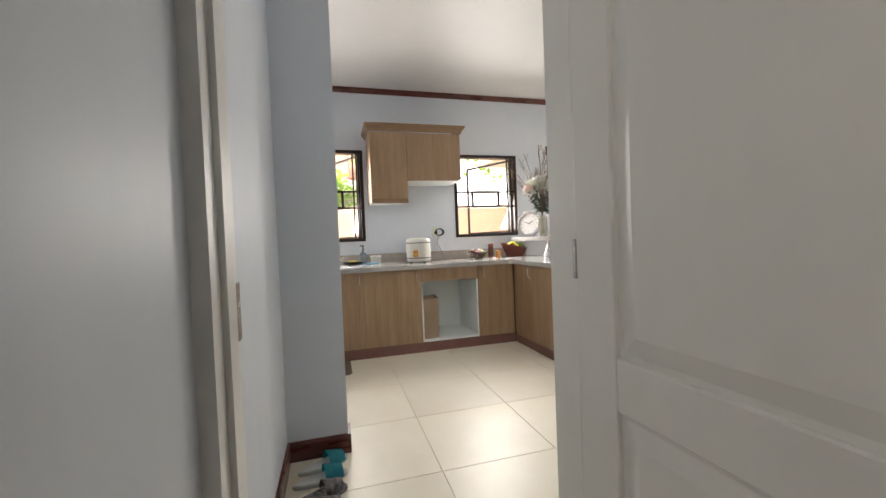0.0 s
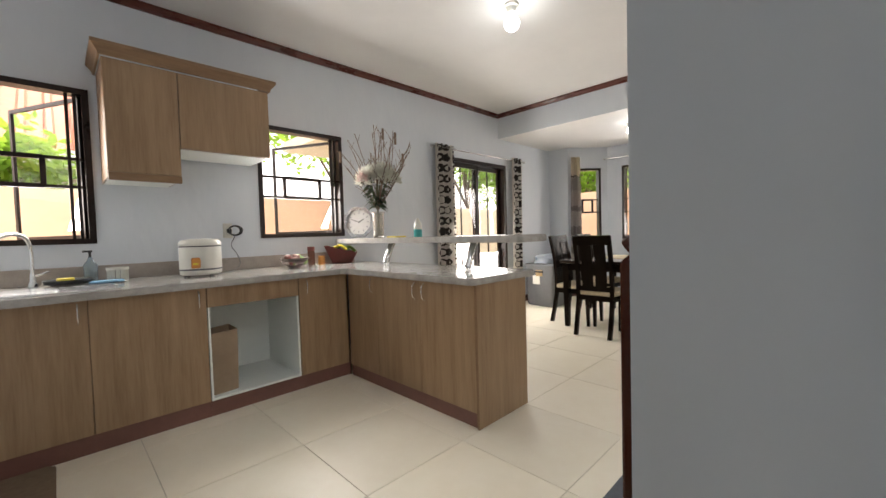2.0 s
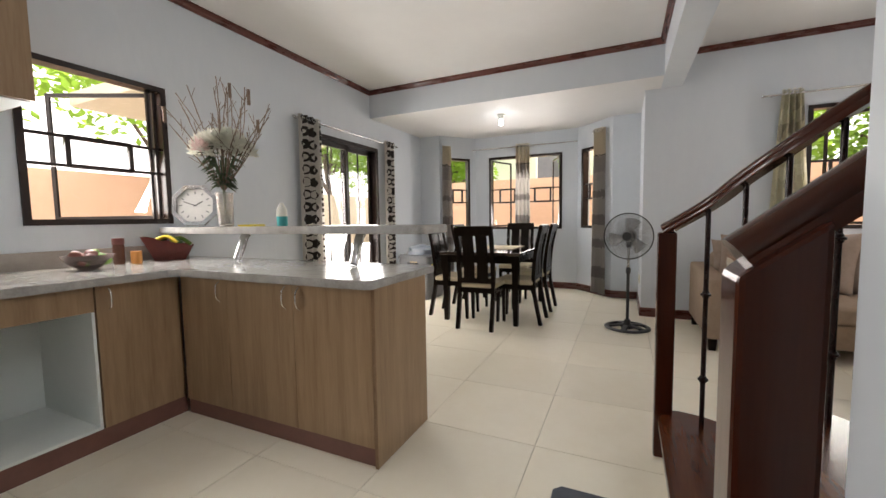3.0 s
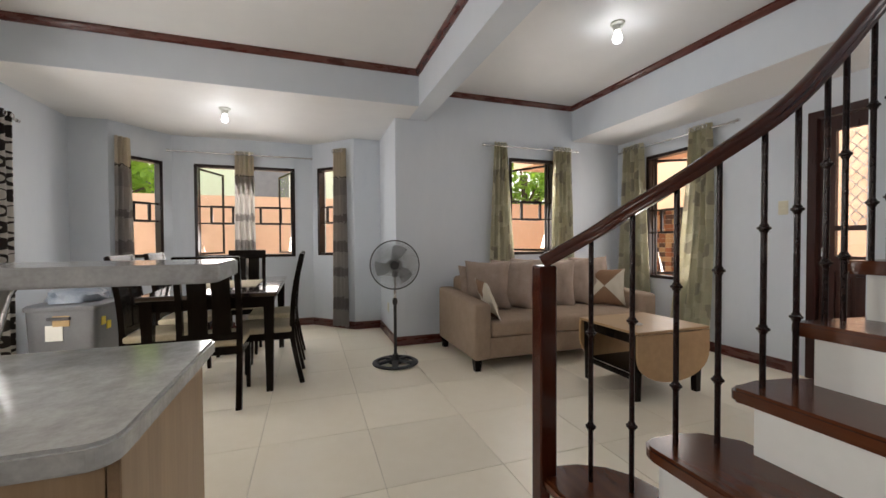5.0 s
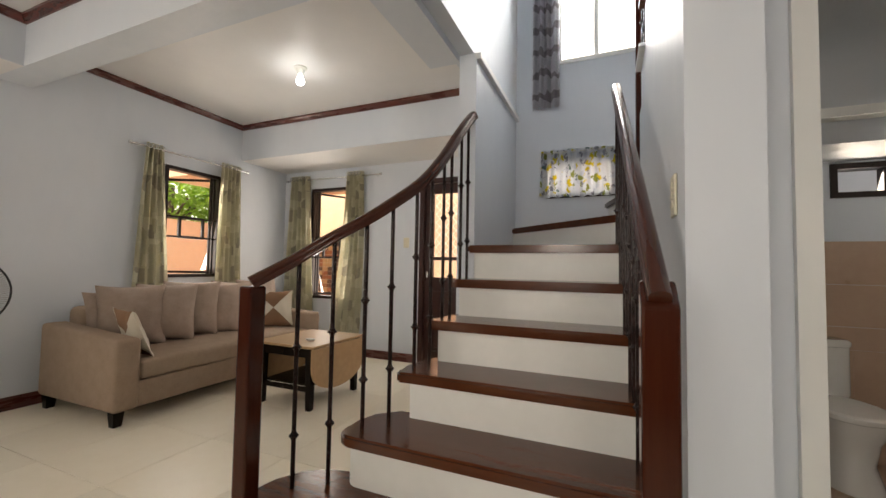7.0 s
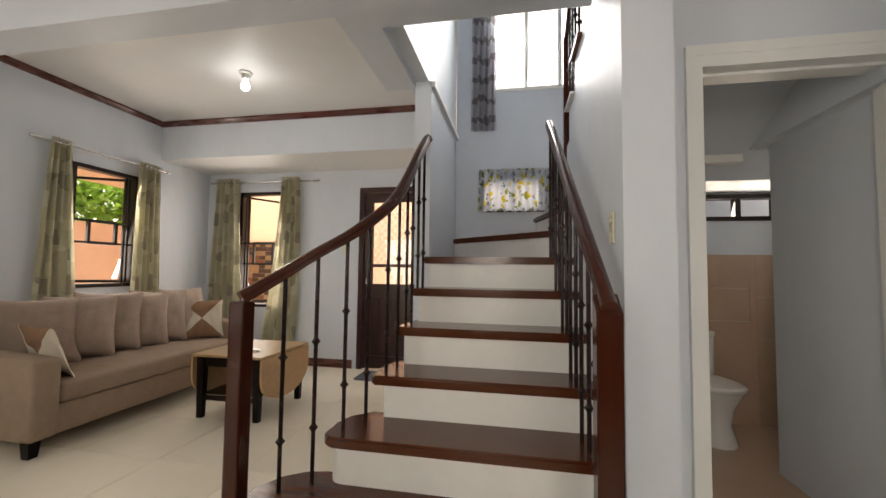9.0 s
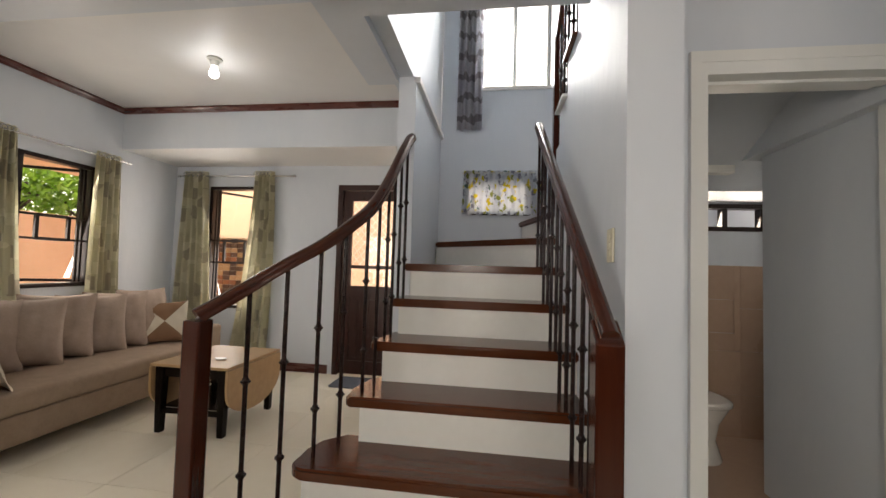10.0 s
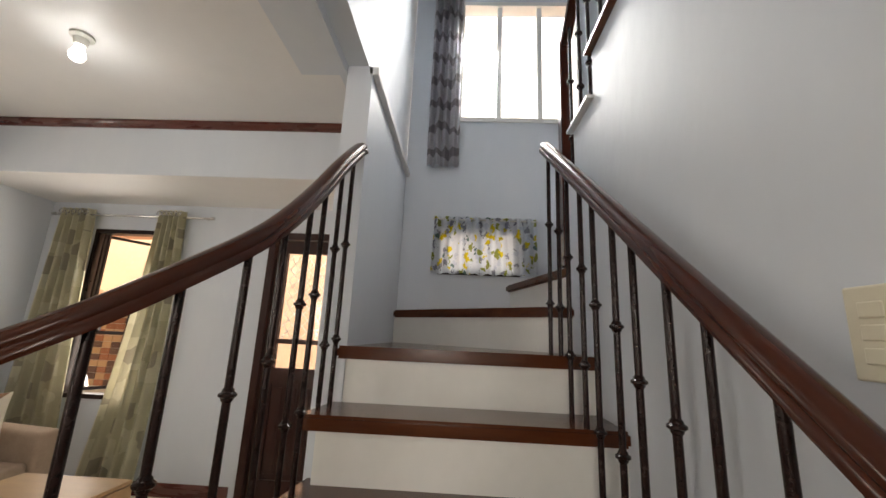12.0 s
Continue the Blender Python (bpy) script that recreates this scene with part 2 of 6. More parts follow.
def thing(name, label, category, m=None, group="", kind=""):
    ob = new(name)
    ob.matrix_basis = m or Matrix()
    ob.empty_display_size = 0.1
    return tagged(ob, label, category, group, kind)


def struct(name, bm, material, label, category):
    return tagged(part(name, bm, material), label, category, kind="structure")


def wall_matrix(p0, p1):
    """Local frame of a wall: x along it, y outwards, z up."""
    d = Vector((p1[0] - p0[0], p1[1] - p0[1], 0)).normalized()
    n = Vector((-d.y, d.x, 0))
    return Matrix(((d.x, n.x, 0, p0[0]), (d.y, n.y, 0, p0[1]), (0, 0, 1, 0), (0, 0, 0, 1)))


def wall(name, p0, p1, z0=0.0, z1=2.86, holes=(), thick=0.15, material=None, label="painted plaster wall"):
    m = wall_matrix(p0, p1)
    length = math.dist(p0, p1)
    us = sorted({0.0, length, *[h[0] for h in holes], *[h[1] for h in holes]})
    zs = sorted({z0, z1, *[h[2] for h in holes], *[h[3] for h in holes]})
    us, zs = [u for u in us if 0 <= u <= length], [z for z in zs if z0 <= z <= z1]

    def solid(i, j):
        if not (0 <= i < len(us) - 1 and 0 <= j < len(zs) - 1):
            return False
        u, z = (us[i] + us[i + 1]) / 2, (zs[j] + zs[j + 1]) / 2
        return not any(h[0] < u < h[1] and h[2] < z < h[3] for h in holes)

    bm = bmesh.new()

    def quad(*c):
        bm.faces.new([bm.verts.new(v) for v in c])

    for i in range(len(us) - 1):
        for j in range(len(zs) - 1):
            if not solid(i, j):
                continue
            a, b, c, d = us[i], us[i + 1], zs[j], zs[j + 1]
            for y in (0, thick):
                quad((a, y, c), (b, y, c), (b, y, d), (a, y, d))
            if not solid(i - 1, j):
                quad((a, 0, c), (a, thick, c), (a, thick, d), (a, 0, d))
            if not solid(i + 1, j):
                quad((b, 0, c), (b, thick, c), (b, thick, d), (b, 0, d))
            if not solid(i, j - 1):
                quad((a, 0, c), (b, 0, c), (b, thick, c), (a, thick, c))
            if not solid(i, j + 1):
                quad((a, 0, d), (b, 0, d), (b, thick, d), (a, thick, d))
    bmesh.ops.remove_doubles(bm, verts=bm.verts, dist=1e-5)
    ob = struct(name, bm, material or PAINT, label, "wall")
    ob.matrix_basis = m
    return ob


def strip(name, p0, p1, prof, z, material, label, category):
    """A moulding along a wall line; the profile is (out from the wall, up)."""
    m = wall_matrix(p0, p1)
    length = math.dist(p0, p1)
    bm = bmesh.new()
    a = [bm.verts.new((0, -o, z + u)) for o, u in prof]
    b = [bm.verts.new((length, -o, z + u)) for o, u in prof]
    bm.faces.new(a)
    bm.faces.new(b[::-1])
    for k in range(len(prof)):
        j = (k + 1) % len(prof)
        bm.faces.new((a[k], b[k], b[j], a[j]))
    ob = struct(name, bm, material, label, category)
    ob.matrix_basis = m
    return ob


def shared(name, mesh, parent, m=None):
    ob = new(name, mesh)
    ob.parent = parent
    if m is not None:
        ob.matrix_basis = m
    return ob


# ---- the house: measures ----
N, E, S, BX, CEIL, SOF, RISE = 4.60, 5.90, -1.75, 7.42, 2.85, 2.50, 0.215
W1 = (0.11, 0.93, 1.125, 2.155)
W2 = (2.01, 2.835, 1.13, 2.13)
PD = (4.36, 5.62, 0.0, 2.12)
WK = -0.35

# ---- large structure ----
wall("wall_north", (WK, N), (6.9, N), holes=[(W1[0] - WK, W1[1] - WK, W1[2], W1[3]), (W2[0] - WK, W2[1] - WK, W2[2], W2[3]), (PD[0] - WK, PD[1] - WK, -0.01, PD[3])])
wall("wall_bay_pier", (6.9, N), (6.9, 4.25))
FL = ((6.9, 4.25), (BX, 3.80))
FR = ((BX, 2.13), (6.9, 1.62))
LFL, LFR = math.dist(*FL), math.dist(*FR)
wall("wall_bay_left", *FL, holes=[(0.12, LFL - 0.12, 0.98, 2.15)])
wall("wall_bay_centre", (BX, 3.80), (BX, 2.13), holes=[(3.80 - 3.56, 3.80 - 2.36, 0.955, 2.155)])
wall("wall_bay_right", *FR, holes=[(0.10, LFR - 0.16, 0.97, 2.16)])
wall("wall_bay_pier_south", (6.9, 1.62), (6.9, 1.28))
wall("wall_bay_return", (6.9 + 0.15, 1.28), (E, 1.28), thick=0.10)
LW1 = (-0.11, -0.75, 0.985, 2.155)
wall("wall_east", (E, 1.18), (E, S), holes=[(1.18 - LW1[0], 1.18 - LW1[1], LW1[2], LW1[3])])
LW2 = (5.42, 4.76, 0.70, 2.17)
ED = (3.77, 2.87, 0.0, 2.19)
wall("wall_south", (E + 0.15, S), (2.62, S), holes=[(E + 0.15 - LW2[0], E + 0.15 - LW2[1], LW2[2], LW2[3]), (E + 0.15 - ED[0], E + 0.15 - ED[1], -0.01, ED[3])])
# stairwell
LY = -1.20
UPW = (2.12, 1.13, 3.02, 4.15)
CW = (2.22, 1.62, 1.785, 2.12)
wall("wall_stairwell_south", (2.50, LY), (-0.6, LY), z1=5.3, holes=[(2.50 - UPW[0], 2.50 - UPW[1], UPW[2], UPW[3]), (2.50 - CW[0], 2.50 - CW[1], CW[2], CW[3])])
bm = bmesh.new()
box(bm, 2.50, LY - 0.15, 0, 2.62, 0.02, 2.58)
struct("wall_stairwell_east", bm, PAINT, "pale grey painted stairwell wall", "wall")
struct("wall_stairwell_east_upper", B(2.52, LY - 0.15, 2.58, 2.68, 0.78, 5.3), PAINT, "pale blue upper stairwell wall in daylight", "wall")
struct("trim_stairwell_ledge", B(2.47, LY, 2.535, 2.52, 0.02, 2.58, bev=0.006), WHITE, "white plaster ledge on the stairwell wall", "trim")
struct("wall_stairwell_north_upper", B(1.35, 0.78, CEIL, 2.52, 0.90, 5.3), PAINT, "upper wall over the stair opening", "wall")
# spine wall between the flights, its top stepped with the upper flight
bm = bmesh.new()
prof = [(1.25, 0.0), (-0.34, 0.0), (-0.34, 2.16), (-0.20, 2.16), (-0.20, 2.38), (0.10, 2.38), (0.10, 2.60), (0.40, 2.60), (0.40, 2.82), (0.68, 2.82), (0.68, 3.04), (1.25, 3.04)]
for face in ([bm.verts.new((x, y, z)) for y, z in prof] for x in (1.325, 1.503)):
    bm.faces.new(face)
bm.verts.ensure_lookup_table()
n = len(prof)
for k in range(n):
    j = (k + 1) % n
    bm.faces.new((bm.verts[k], bm.verts[j], bm.verts[n + j], bm.verts[n + k]))
struct("wall_stair_spine", bm, PAINT, "painted wall beside the stair with a stepped top edge", "wall")
wall("wall_upper_west", (0.40, LY), (0.40, 1.36), z0=2.0, z1=5.3)
struct("ceiling_stairwell", B(-0.6, LY - 0.15, 5.3, 2.68, 1.5, 5.4), WHITE, "white stairwell ceiling", "ceiling")
struct("wall_upper_north", B(0.25, 1.36, 2.86, 1.52, 1.5, 5.3), PAINT, "upper corridor wall", "wall")
# bath, alcove and kitchen west side
wall("wall_bath_front", (1.30, 0.80), (0.22, 0.80), holes=[(1.30 - 1.125, 1.30 - 0.33, -0.01, 2.11)], thick=-0.15)
wall("wall_alcove_west", (0.295, 0.95), (0.295, 2.19))
wall("wall_alcove_return", (WK, 2.19), (0.597, 2.19), thick=-0.0001 + 0.12)
wall("wall_kitchen_west", (WK, 2.31), (WK, N))
wall("wall_bath_west", (0.335, 0.02), (0.335, 0.80), thick=0.12)
wall("wall_bath_step", (-0.6, 0.02), (0.22, 0.02), thick=0.12)
wall("wall_bath_far_west", (-0.6, -0.80), (-0.6, 0.02))
BWIN = (0.385, -0.46, 1.625, 1.845)
wall("wall_bath_south", (1.345, -0.80), (-0.6, -0.80), z1=2.1, holes=[(1.345 - BWIN[0], 1.345 - BWIN[1], BWIN[2], BWIN[3])])
# ceilings
struct("ceiling_kitchen", B(WK - 0.15, 0.95, CEIL, 5.47, N + 0.15, CEIL + 0.12), WHITE, "smooth white kitchen ceiling", "ceiling")
struct("ceiling_living", B(2.68, -1.02, CEIL, E + 0.15, 0.95, CEIL + 0.12), WHITE, "smooth white living room ceiling", "ceiling")
struct("ceiling_dining", B(5.47, 1.13, SOF, BX + 0.3, N + 0.15, SOF + 0.47), WHITE, "lowered white ceiling over the dining bay", "ceiling")
struct("ceiling_living_soffit", B(2.62, S - 0.15, 2.42, E + 0.15, -1.02, SOF + 0.47), WHITE, "lowered white soffit along the front wall", "ceiling")
struct("beam_main", B(1.345, 0.93, SOF, E, 1.13, CEIL), PAINT, "painted ceiling beam", "beam")
struct("beam_stairwell", B(2.62, 0.02, 2.53, 2.84, 0.93, CEIL), PAINT, "painted beam beside the stair opening", "beam")
struct("beam_stair_front", B(1.52, 0.76, 2.53, 2.62, 0.93, CEIL), PAINT, "painted beam over the stair front", "beam")
struct("beam_spine_end", B(2.524, -1.02, 2.584, 2.676, 0.02, CEIL), PAINT, "painted beam over the stairwell wall", "beam")
struct("wall_dining_header", B(5.465, 1.13, SOF + 0.001, 5.4695, N, CEIL), PAINT, "painted drop beam face at the dining bay", "wall")
struct("wall_soffit_face", B(2.68, -1.0195, 2.421, E, -1.014, CEIL), PAINT, "painted face of the lowered soffit", "wall")
# bath soffit under the upper flight
bm = bmesh.new()
pr = [(-0.80, 1.86), (-0.34, 1.86), (0.80, 2.45), (0.80, 2.66), (-0.25, 2.0), (-0.80, 2.0)]
a = [bm.verts.new((-0.15, y, z)) for y, z in pr]
b = [bm.verts.new((1.345, y, z)) for y, z in pr]
bm.faces.new(a)
bm.faces.new(b)
for k in range(len(pr)):
    j = (k + 1) % len(pr)
    bm.faces.new((a[k], a[j], b[j], b[k]))
struct("ceiling_bath_slope", bm, PAINT, "sloping painted soffit under the upper stair flight", "ceiling")
struct("ceiling_bath", B(-0.75, -0.95, 2.1, -0.151, 0.79, 2.2), WHITE, "white bathroom ceiling", "ceiling")
struct("ceiling_alcove", B(0.15, 0.80, 2.7, 1.345, 0.95, 2.85), WHITE, "white alcove ceiling", "ceiling")
struct("landing_slab", B(1.30, LY, 1.52, 1.495, -0.34, 1.665), RISER, "stair landing slab", "landing")

CR = [(0, 0), (0.012, 0), (0.020, 0.012), (0.034, 0.020), (0.045, 0.034), (0.045, 0.052), (0, 0.052)]
ZC = CEIL - 0.053
for p0, p1 in (((WK, N), (5.465, N)), ((5.465, N), (5.465, 1.13)), ((5.465, 1.13), (1.4, 1.13)), ((E, 0.93), (E, -1.014)), ((E, -1.014), (2.68, -1.014)), ((WK, 2.31), (WK, N))):
    strip("trim_crown", p0, p1, CR, ZC, CROWN, "dark red-brown varnished crown moulding", "moulding")
BB = [(0, 0), (0.014, 0), (0.014, 0.085), (0.008, 0.1), (0, 0.1)]
for p0, p1 in (((3.0, N), (PD[0] - 0.05, N)), ((PD[1] + 0.05, N), (6.9, N)), ((6.9, N), (6.9, 4.25)), FL, ((BX, 3.8), (BX, 2.13)), FR, ((6.9, 1.62), (6.9, 1.28)), ((6.9, 1.28), (E, 1.28)), ((E, 1.28), (E, S)), ((E, S), (ED[0] + 0.06, S)), ((ED[1] - 0.06, S), (2.62, S)), ((0.295, 0.96), (0.295, 2.19)), ((0.295, 2.19), (0.597, 2.19))):
    strip("baseboard", p0, p1, BB, 0.0, CROWN, "dark red-brown varnished skirting board", "baseboard")
bm = B(0.597, 2.176, 0, 0.611, 2.31, 0.1)
struct("baseboard", bm, CROWN, "dark red-brown varnished skirting board", "baseboard")

# ---- windows and doors ----


def bars(bm, list_):
    for b in list_:
        box(bm, *b)
    return bm


def window(name, p0, p1, u0, u1, z0, z1, sash="none", grille=True, mull=0, label="dark steel-framed window with a burglar grille", frame_mat=None):
    """A framed window in a wall line, with an inner grille and outward casements."""
    m = wall_matrix(p0, p1) @ pose(u0, 0, z0)
    w, h = u1 - u0, z1 - z0
    fm = frame_mat or WFRAME
    r = thing(name, label, "window", m, kind="structure")
    f = 0.036
    part("window_frame", bars(bmesh.new(), [(0, -0.012, 0, f, 0.09, h), (w - f, -0.012, 0, w, 0.09, h), (f, -0.012, 0, w - f, 0.09, f), (f, -0.012, h - f, w - f, 0.09, h)]), fm, r)
    for k in range(mull):
        x = w * (k + 1) / (mull + 1)
        part("mullion", B(x - 0.02, 0.01, f, x + 0.02, 0.08, h - f), fm, r)
    if grille:
        n = mull + 1
        for k in range(n):
            a, b = f + k * (w - f) / n, (w - f) * (k + 1) / n
            za, zb, t = 0.37 * h, 0.55 * h, 0.010
            g = bars(bmesh.new(), [(a, 0.02, za - t, b, 0.034, za + t), (a, 0.02, zb - t, b, 0.034, zb + t)])
            part("grille_bar", g, WFRAME, r)
            c, d = a + 0.27 * (b - a), a + 0.73 * (b - a)
            t = 0.014
            part("grille_box", bars(bmesh.new(), [(c - t, 0.016, za, c + t, 0.04, zb), (d - t, 0.016, za, d + t, 0.04, zb), (c, 0.016, za - t, d, 0.04, za + t), (c, 0.016, zb - t, d, 0.04, zb + t)]), WFRAME, r)
    # upright bars added on the hinge side for the open casement seen edge-on
    if grille and sash in ("left", "right"):
        for q in (0.035, 0.075):
            x = f + q if sash == "left" else w - f - q
            part("casement_edge_bar", B(x - 0.009, 0.018, f, x + 0.009, 0.036, h - f), WFRAME, r)
    # casements swung outwards
    for side, ang in {"none": (), "left": (("l", 62),), "right": (("r", 62),), "both": (("l", 70), ("r", 70)), "shut": (("l", 0),)}[sash]:
        sw = (w - 2 * f) / (2 if sash == "both" else 1)
        if side == "l":
            sm = pose(f, 0.075, f) @ pose(0, 0, 0, 0, 0, ang)
        else:
            sm = pose(w - f, 0.075, f) @ pose(0, 0, 0, 0, 0, 180 - ang)
        t, hh = 0.026, h - 2 * f
        fr = part("casement", turned(bars(bmesh.new(), [(0, 0, 0, t, 0.02, hh), (sw - t, 0, 0, sw, 0.02, hh), (t, 0, 0, sw - t, 0.02, t), (t, 0, hh - t, sw - t, 0.02, hh)]), sm), WFRAME, r)
        p = part("pane", turned(B(t, 0.008, t, sw - t, 0.012, hh - t), sm), THIN, fr)
        p.visible_shadow = False
    return r


window("window_1", (WK, N), (6.9, N), W1[0] - WK, W1[1] - WK, W1[2], W1[3], "right")
window("window_2", (WK, N), (6.9, N), W2[0] - WK, W2[1] - WK, W2[2], W2[3], "right")
window("window_3", *FL, 0.12, LFL - 0.12, 0.98, 2.15, "none")
window("window_4", (BX, 3.80), (BX, 2.13), 0.24, 1.44, 0.955, 2.155, "both", mull=1)
window("window_5", *FR, 0.10, LFR - 0.16, 0.97, 2.16, "none")
window("window_6", (E, 1.18), (E, S), 1.18 - LW1[0], 1.18 - LW1[1], LW1[2], LW1[3], "right")
window("window_7", (E + 0.15, S), (2.62, S), E + 0.15 - LW2[0], E + 0.15 - LW2[1], LW2[2], LW2[3], "left")
window("window_8", (2.50, LY), (-0.6, LY), 2.50 - UPW[0], 2.50 - UPW[1], UPW[2], UPW[3], "none", grille=False, mull=2, label="tall bright upper stair window with white mullions", frame_mat=TRIMW)
window("window_9", (2.50, LY), (-0.6, LY), 2.50 - CW[0], 2.50 - CW[1], CW[2], CW[3], "none", grille=False, mull=1, label="small window behind the cafe curtain")
window("window_10", (1.345, -0.80), (-0.6, -0.80), 1.345 - BWIN[0], 1.345 - BWIN[1], BWIN[2], BWIN[3], "none", grille=False, mull=2, label="narrow high bathroom window with dark frame")

# sliding patio door
r = thing("door_patio", "dark-framed sliding glass patio door", "door", wall_matrix((WK, N), (6.9, N)) @ pose(PD[0] - WK, 0, 0), kind="structure")
w, h = PD[1] - PD[0], PD[3]
part("door_frame", bars(bmesh.new(), [(0, -0.012, 0, 0.05, 0.12, h), (w - 0.05, -0.012, 0, w, 0.12, h), (0.05, -0.012, h - 0.05, w - 0.05, 0.12, h), (0.05, 0, 0, w - 0.05, 0.12, 0.03)]), WFRAME, r)
for a, b, y in ((0.05, w / 2 + 0.03, 0.03), (w / 2 - 0.03, w - 0.05, 0.075)):
    lf = part("sliding_leaf", bars(bmesh.new(), [(a, y, 0.03, a + 0.05, y + 0.035, h - 0.05), (b - 0.05, y, 0.03, b, y + 0.035, h - 0.05), (a, y, h - 0.11, b, y + 0.035, h - 0.05), (a, y, 0.03, b, y + 0.035, 0.11)]), WFRAME, r)
    p = part("pane", B(a + 0.05, y + 0.015, 0.11, b - 0.05, y + 0.02, h - 0.11), GLASS, lf)
    p.visible_shadow = False
for x in (0.36, 0.94):
    part("screen_bar", B(x - 0.008, 0.095, 0.03, x + 0.008, 0.11, h - 0.05), WFRAME, r)

# front entry door
r = thing("door_entry", "dark red-brown wooden front door with a latticed glass upper half", "door", wall_matrix((E + 0.15, S), (2.62, S)) @ pose(E + 0.15 - ED[0], 0, 0), kind="structure")
w, h = ED[0] - ED[1], ED[3]
part("door_frame", bars(bmesh.new(), [(0, -0.02, 0, 0.06, 0.15, h), (w - 0.06, -0.02, 0, w, 0.15, h), (0.06, -0.02, h - 0.06, w - 0.06, 0.15, h)]), DOORW, r)
d = part("door_leaf", bars(bmesh.new(), [(0.065, 0.02, 0.01, 0.165, 0.06, h - 0.065), (w - 0.165, 0.02, 0.01, w - 0.065, 0.06, h - 0.065), (0.165, 0.02, h - 0.18, w - 0.165, 0.06, h - 0.065), (0.165, 0.02, 0.90, w - 0.165, 0.06, 1.02), (0.165, 0.02, 1.22, w - 0.165, 0.06, 1.26), (0.165, 0.02, 0.01, w - 0.165, 0.06, 0.16), (0.165, 0.035, 0.16, w - 0.165, 0.05, 0.90)]), DOORW, r)
for k in range(5):
    x = 0.165 + 0.115 * k
    part("panel", B(x + 0.01, 0.026, 0.2, x + 0.1, 0.04, 0.86, bev=0.006), DOORW, d)
bm = bmesh.new()
for k in range(-14, 12):
    for s in (1, -1):
        x = 0.16 + k * 0.085
        pts = []
        for zz in (1.26, 2.0):
            pts.append((x + (zz - 1.26) * 0.85 * (1 if s > 0 else -1) + (0 if s > 0 else 0.62), 0.09, zz))
        a, b = Vector(pts[0]), Vector(pts[1])
        lo, hi = 0.165, w - 0.165
        tt = sorted(((lo - a.x) / (b.x - a.x), (hi - a.x) / (b.x - a.x)))
        t0, t1 = max(0, tt[0]), min(1, tt[1])
        if t1 - t0 > 0.03:
            tube(bm, [a.lerp(b, t0), a.lerp(b, t1)], 0.004, 5)
part("lattice", bm, TRIMW, d, "white diamond steel lattice")
p = part("pane", B(0.165, 0.038, 1.02, w - 0.165, 0.042, h - 0.18), GLASS, d)
p.visible_shadow = False
part("door_handle", tube(bmesh.new(), [(0.115, -0.03, 1.02), (0.115, -0.03, 1.08), (0.115, 0.02, 1.08)], 0.011), STEEL, d, "steel door handle")

# bathroom door: frame in the wall and the open panelled leaf
r = thing("door_bath", "open white glossy panelled bathroom door in a white frame", "door", kind="structure")
part("door_frame", bars(bmesh.new(), [(0.32, 0.785, 0, 0.365, 0.968, 2.07), (1.11, 0.785, 0, 1.135, 0.968, 2.07), (0.32, 0.785, 2.07, 1.135, 0.968, 2.12)]), TRIMW, r)
part("door_stop", bars(bmesh.new(), [(0.365, 0.84, 0, 0.377, 0.90, 2.058), (1.098, 0.84, 0, 1.11, 0.90, 2.058), (0.365, 0.84, 2.058, 1.11, 0.90, 2.07)]), TRIMW, r)
part("casing", bars(bmesh.new(), [(0.298, 0.95, 0, 0.32, 0.972, 2.165), (1.135, 0.95, 0, 1.175, 0.972, 2.165), (0.32, 0.95, 2.12, 1.135, 0.972, 2.165)]), TRIMW, r)
part("strike_plate", B(0.3635, 0.91, 0.915, 0.372, 0.958, 1.035, bev=0.002), STEEL, r, "worn steel strike plate")


def panel_leaf(parent, m, width, height, thick):
    """A two-panel door: a core with proud stiles and rails, and a raised field in each panel."""
    core = part("door_leaf", turned(B(0.004, 0.012, 0.004, width - 0.004, thick - 0.012, height - 0.004), m), TRIMW, parent)
    st = 0.118
    for x0 in (0.0, width - st):
        part("stile", turned(B(x0, 0, 0, x0 + st, thick, height, bev=0.004), m), TRIMW, core)
    rails = ((0, 0.20), (0.735, 0.845), (height - 0.12, height))
    for a, c in rails:
        part("rail", turned(B(st, 0.0004, a, width - st, thick - 0.0004, c, bev=0.004), m), TRIMW, core)
    for a, c in ((0.20, 0.735), (0.845, height - 0.12)):
        bm = bmesh.new()
        for s, y in ((1, 0.012), (-1, thick - 0.012)):
            o = [(st + 0.012, a + 0.012), (width - st - 0.012, a + 0.012), (width - st - 0.012, c - 0.012), (st + 0.012, c - 0.012)]
            n_ = [(st + 0.05, a + 0.05), (width - st - 0.05, a + 0.05), (width - st - 0.05, c - 0.05), (st + 0.05, c - 0.05)]
            va = [bm.verts.new((x, y, z)) for x, z in o]
            vb = [bm.verts.new((x, y - s * 0.010, z)) for x, z in n_]
            for k in range(4):
                bm.faces.new((va[k], va[(k + 1) % 4], vb[(k + 1) % 4], vb[k]))
            bm.faces.new(vb)
        part("panel", turned(bm, m), TRIMW, core, "raised panel field")


panel_leaf(r, pose(1.096, 0.838, 0.008, 0, 0, -88), 0.725, 2.05, 0.038)
for z in (0.25, 1.05, 1.8):
    part("hinge", cyl(bmesh.new(), 1.098, 0.84, z - 0.045, z + 0.045, 0.007, n=10), STEEL, r)

# ---- stair ----
stair = thing("staircase", "open staircase with dark varnished treads, white risers and iron balusters", "staircase")
XR = 1.497


def tread(poly, z, name="tread"):
    part(name, prism(bmesh.new(), poly, z - 0.05, z, bev=0.010), TREAD, stair, smooth=40)


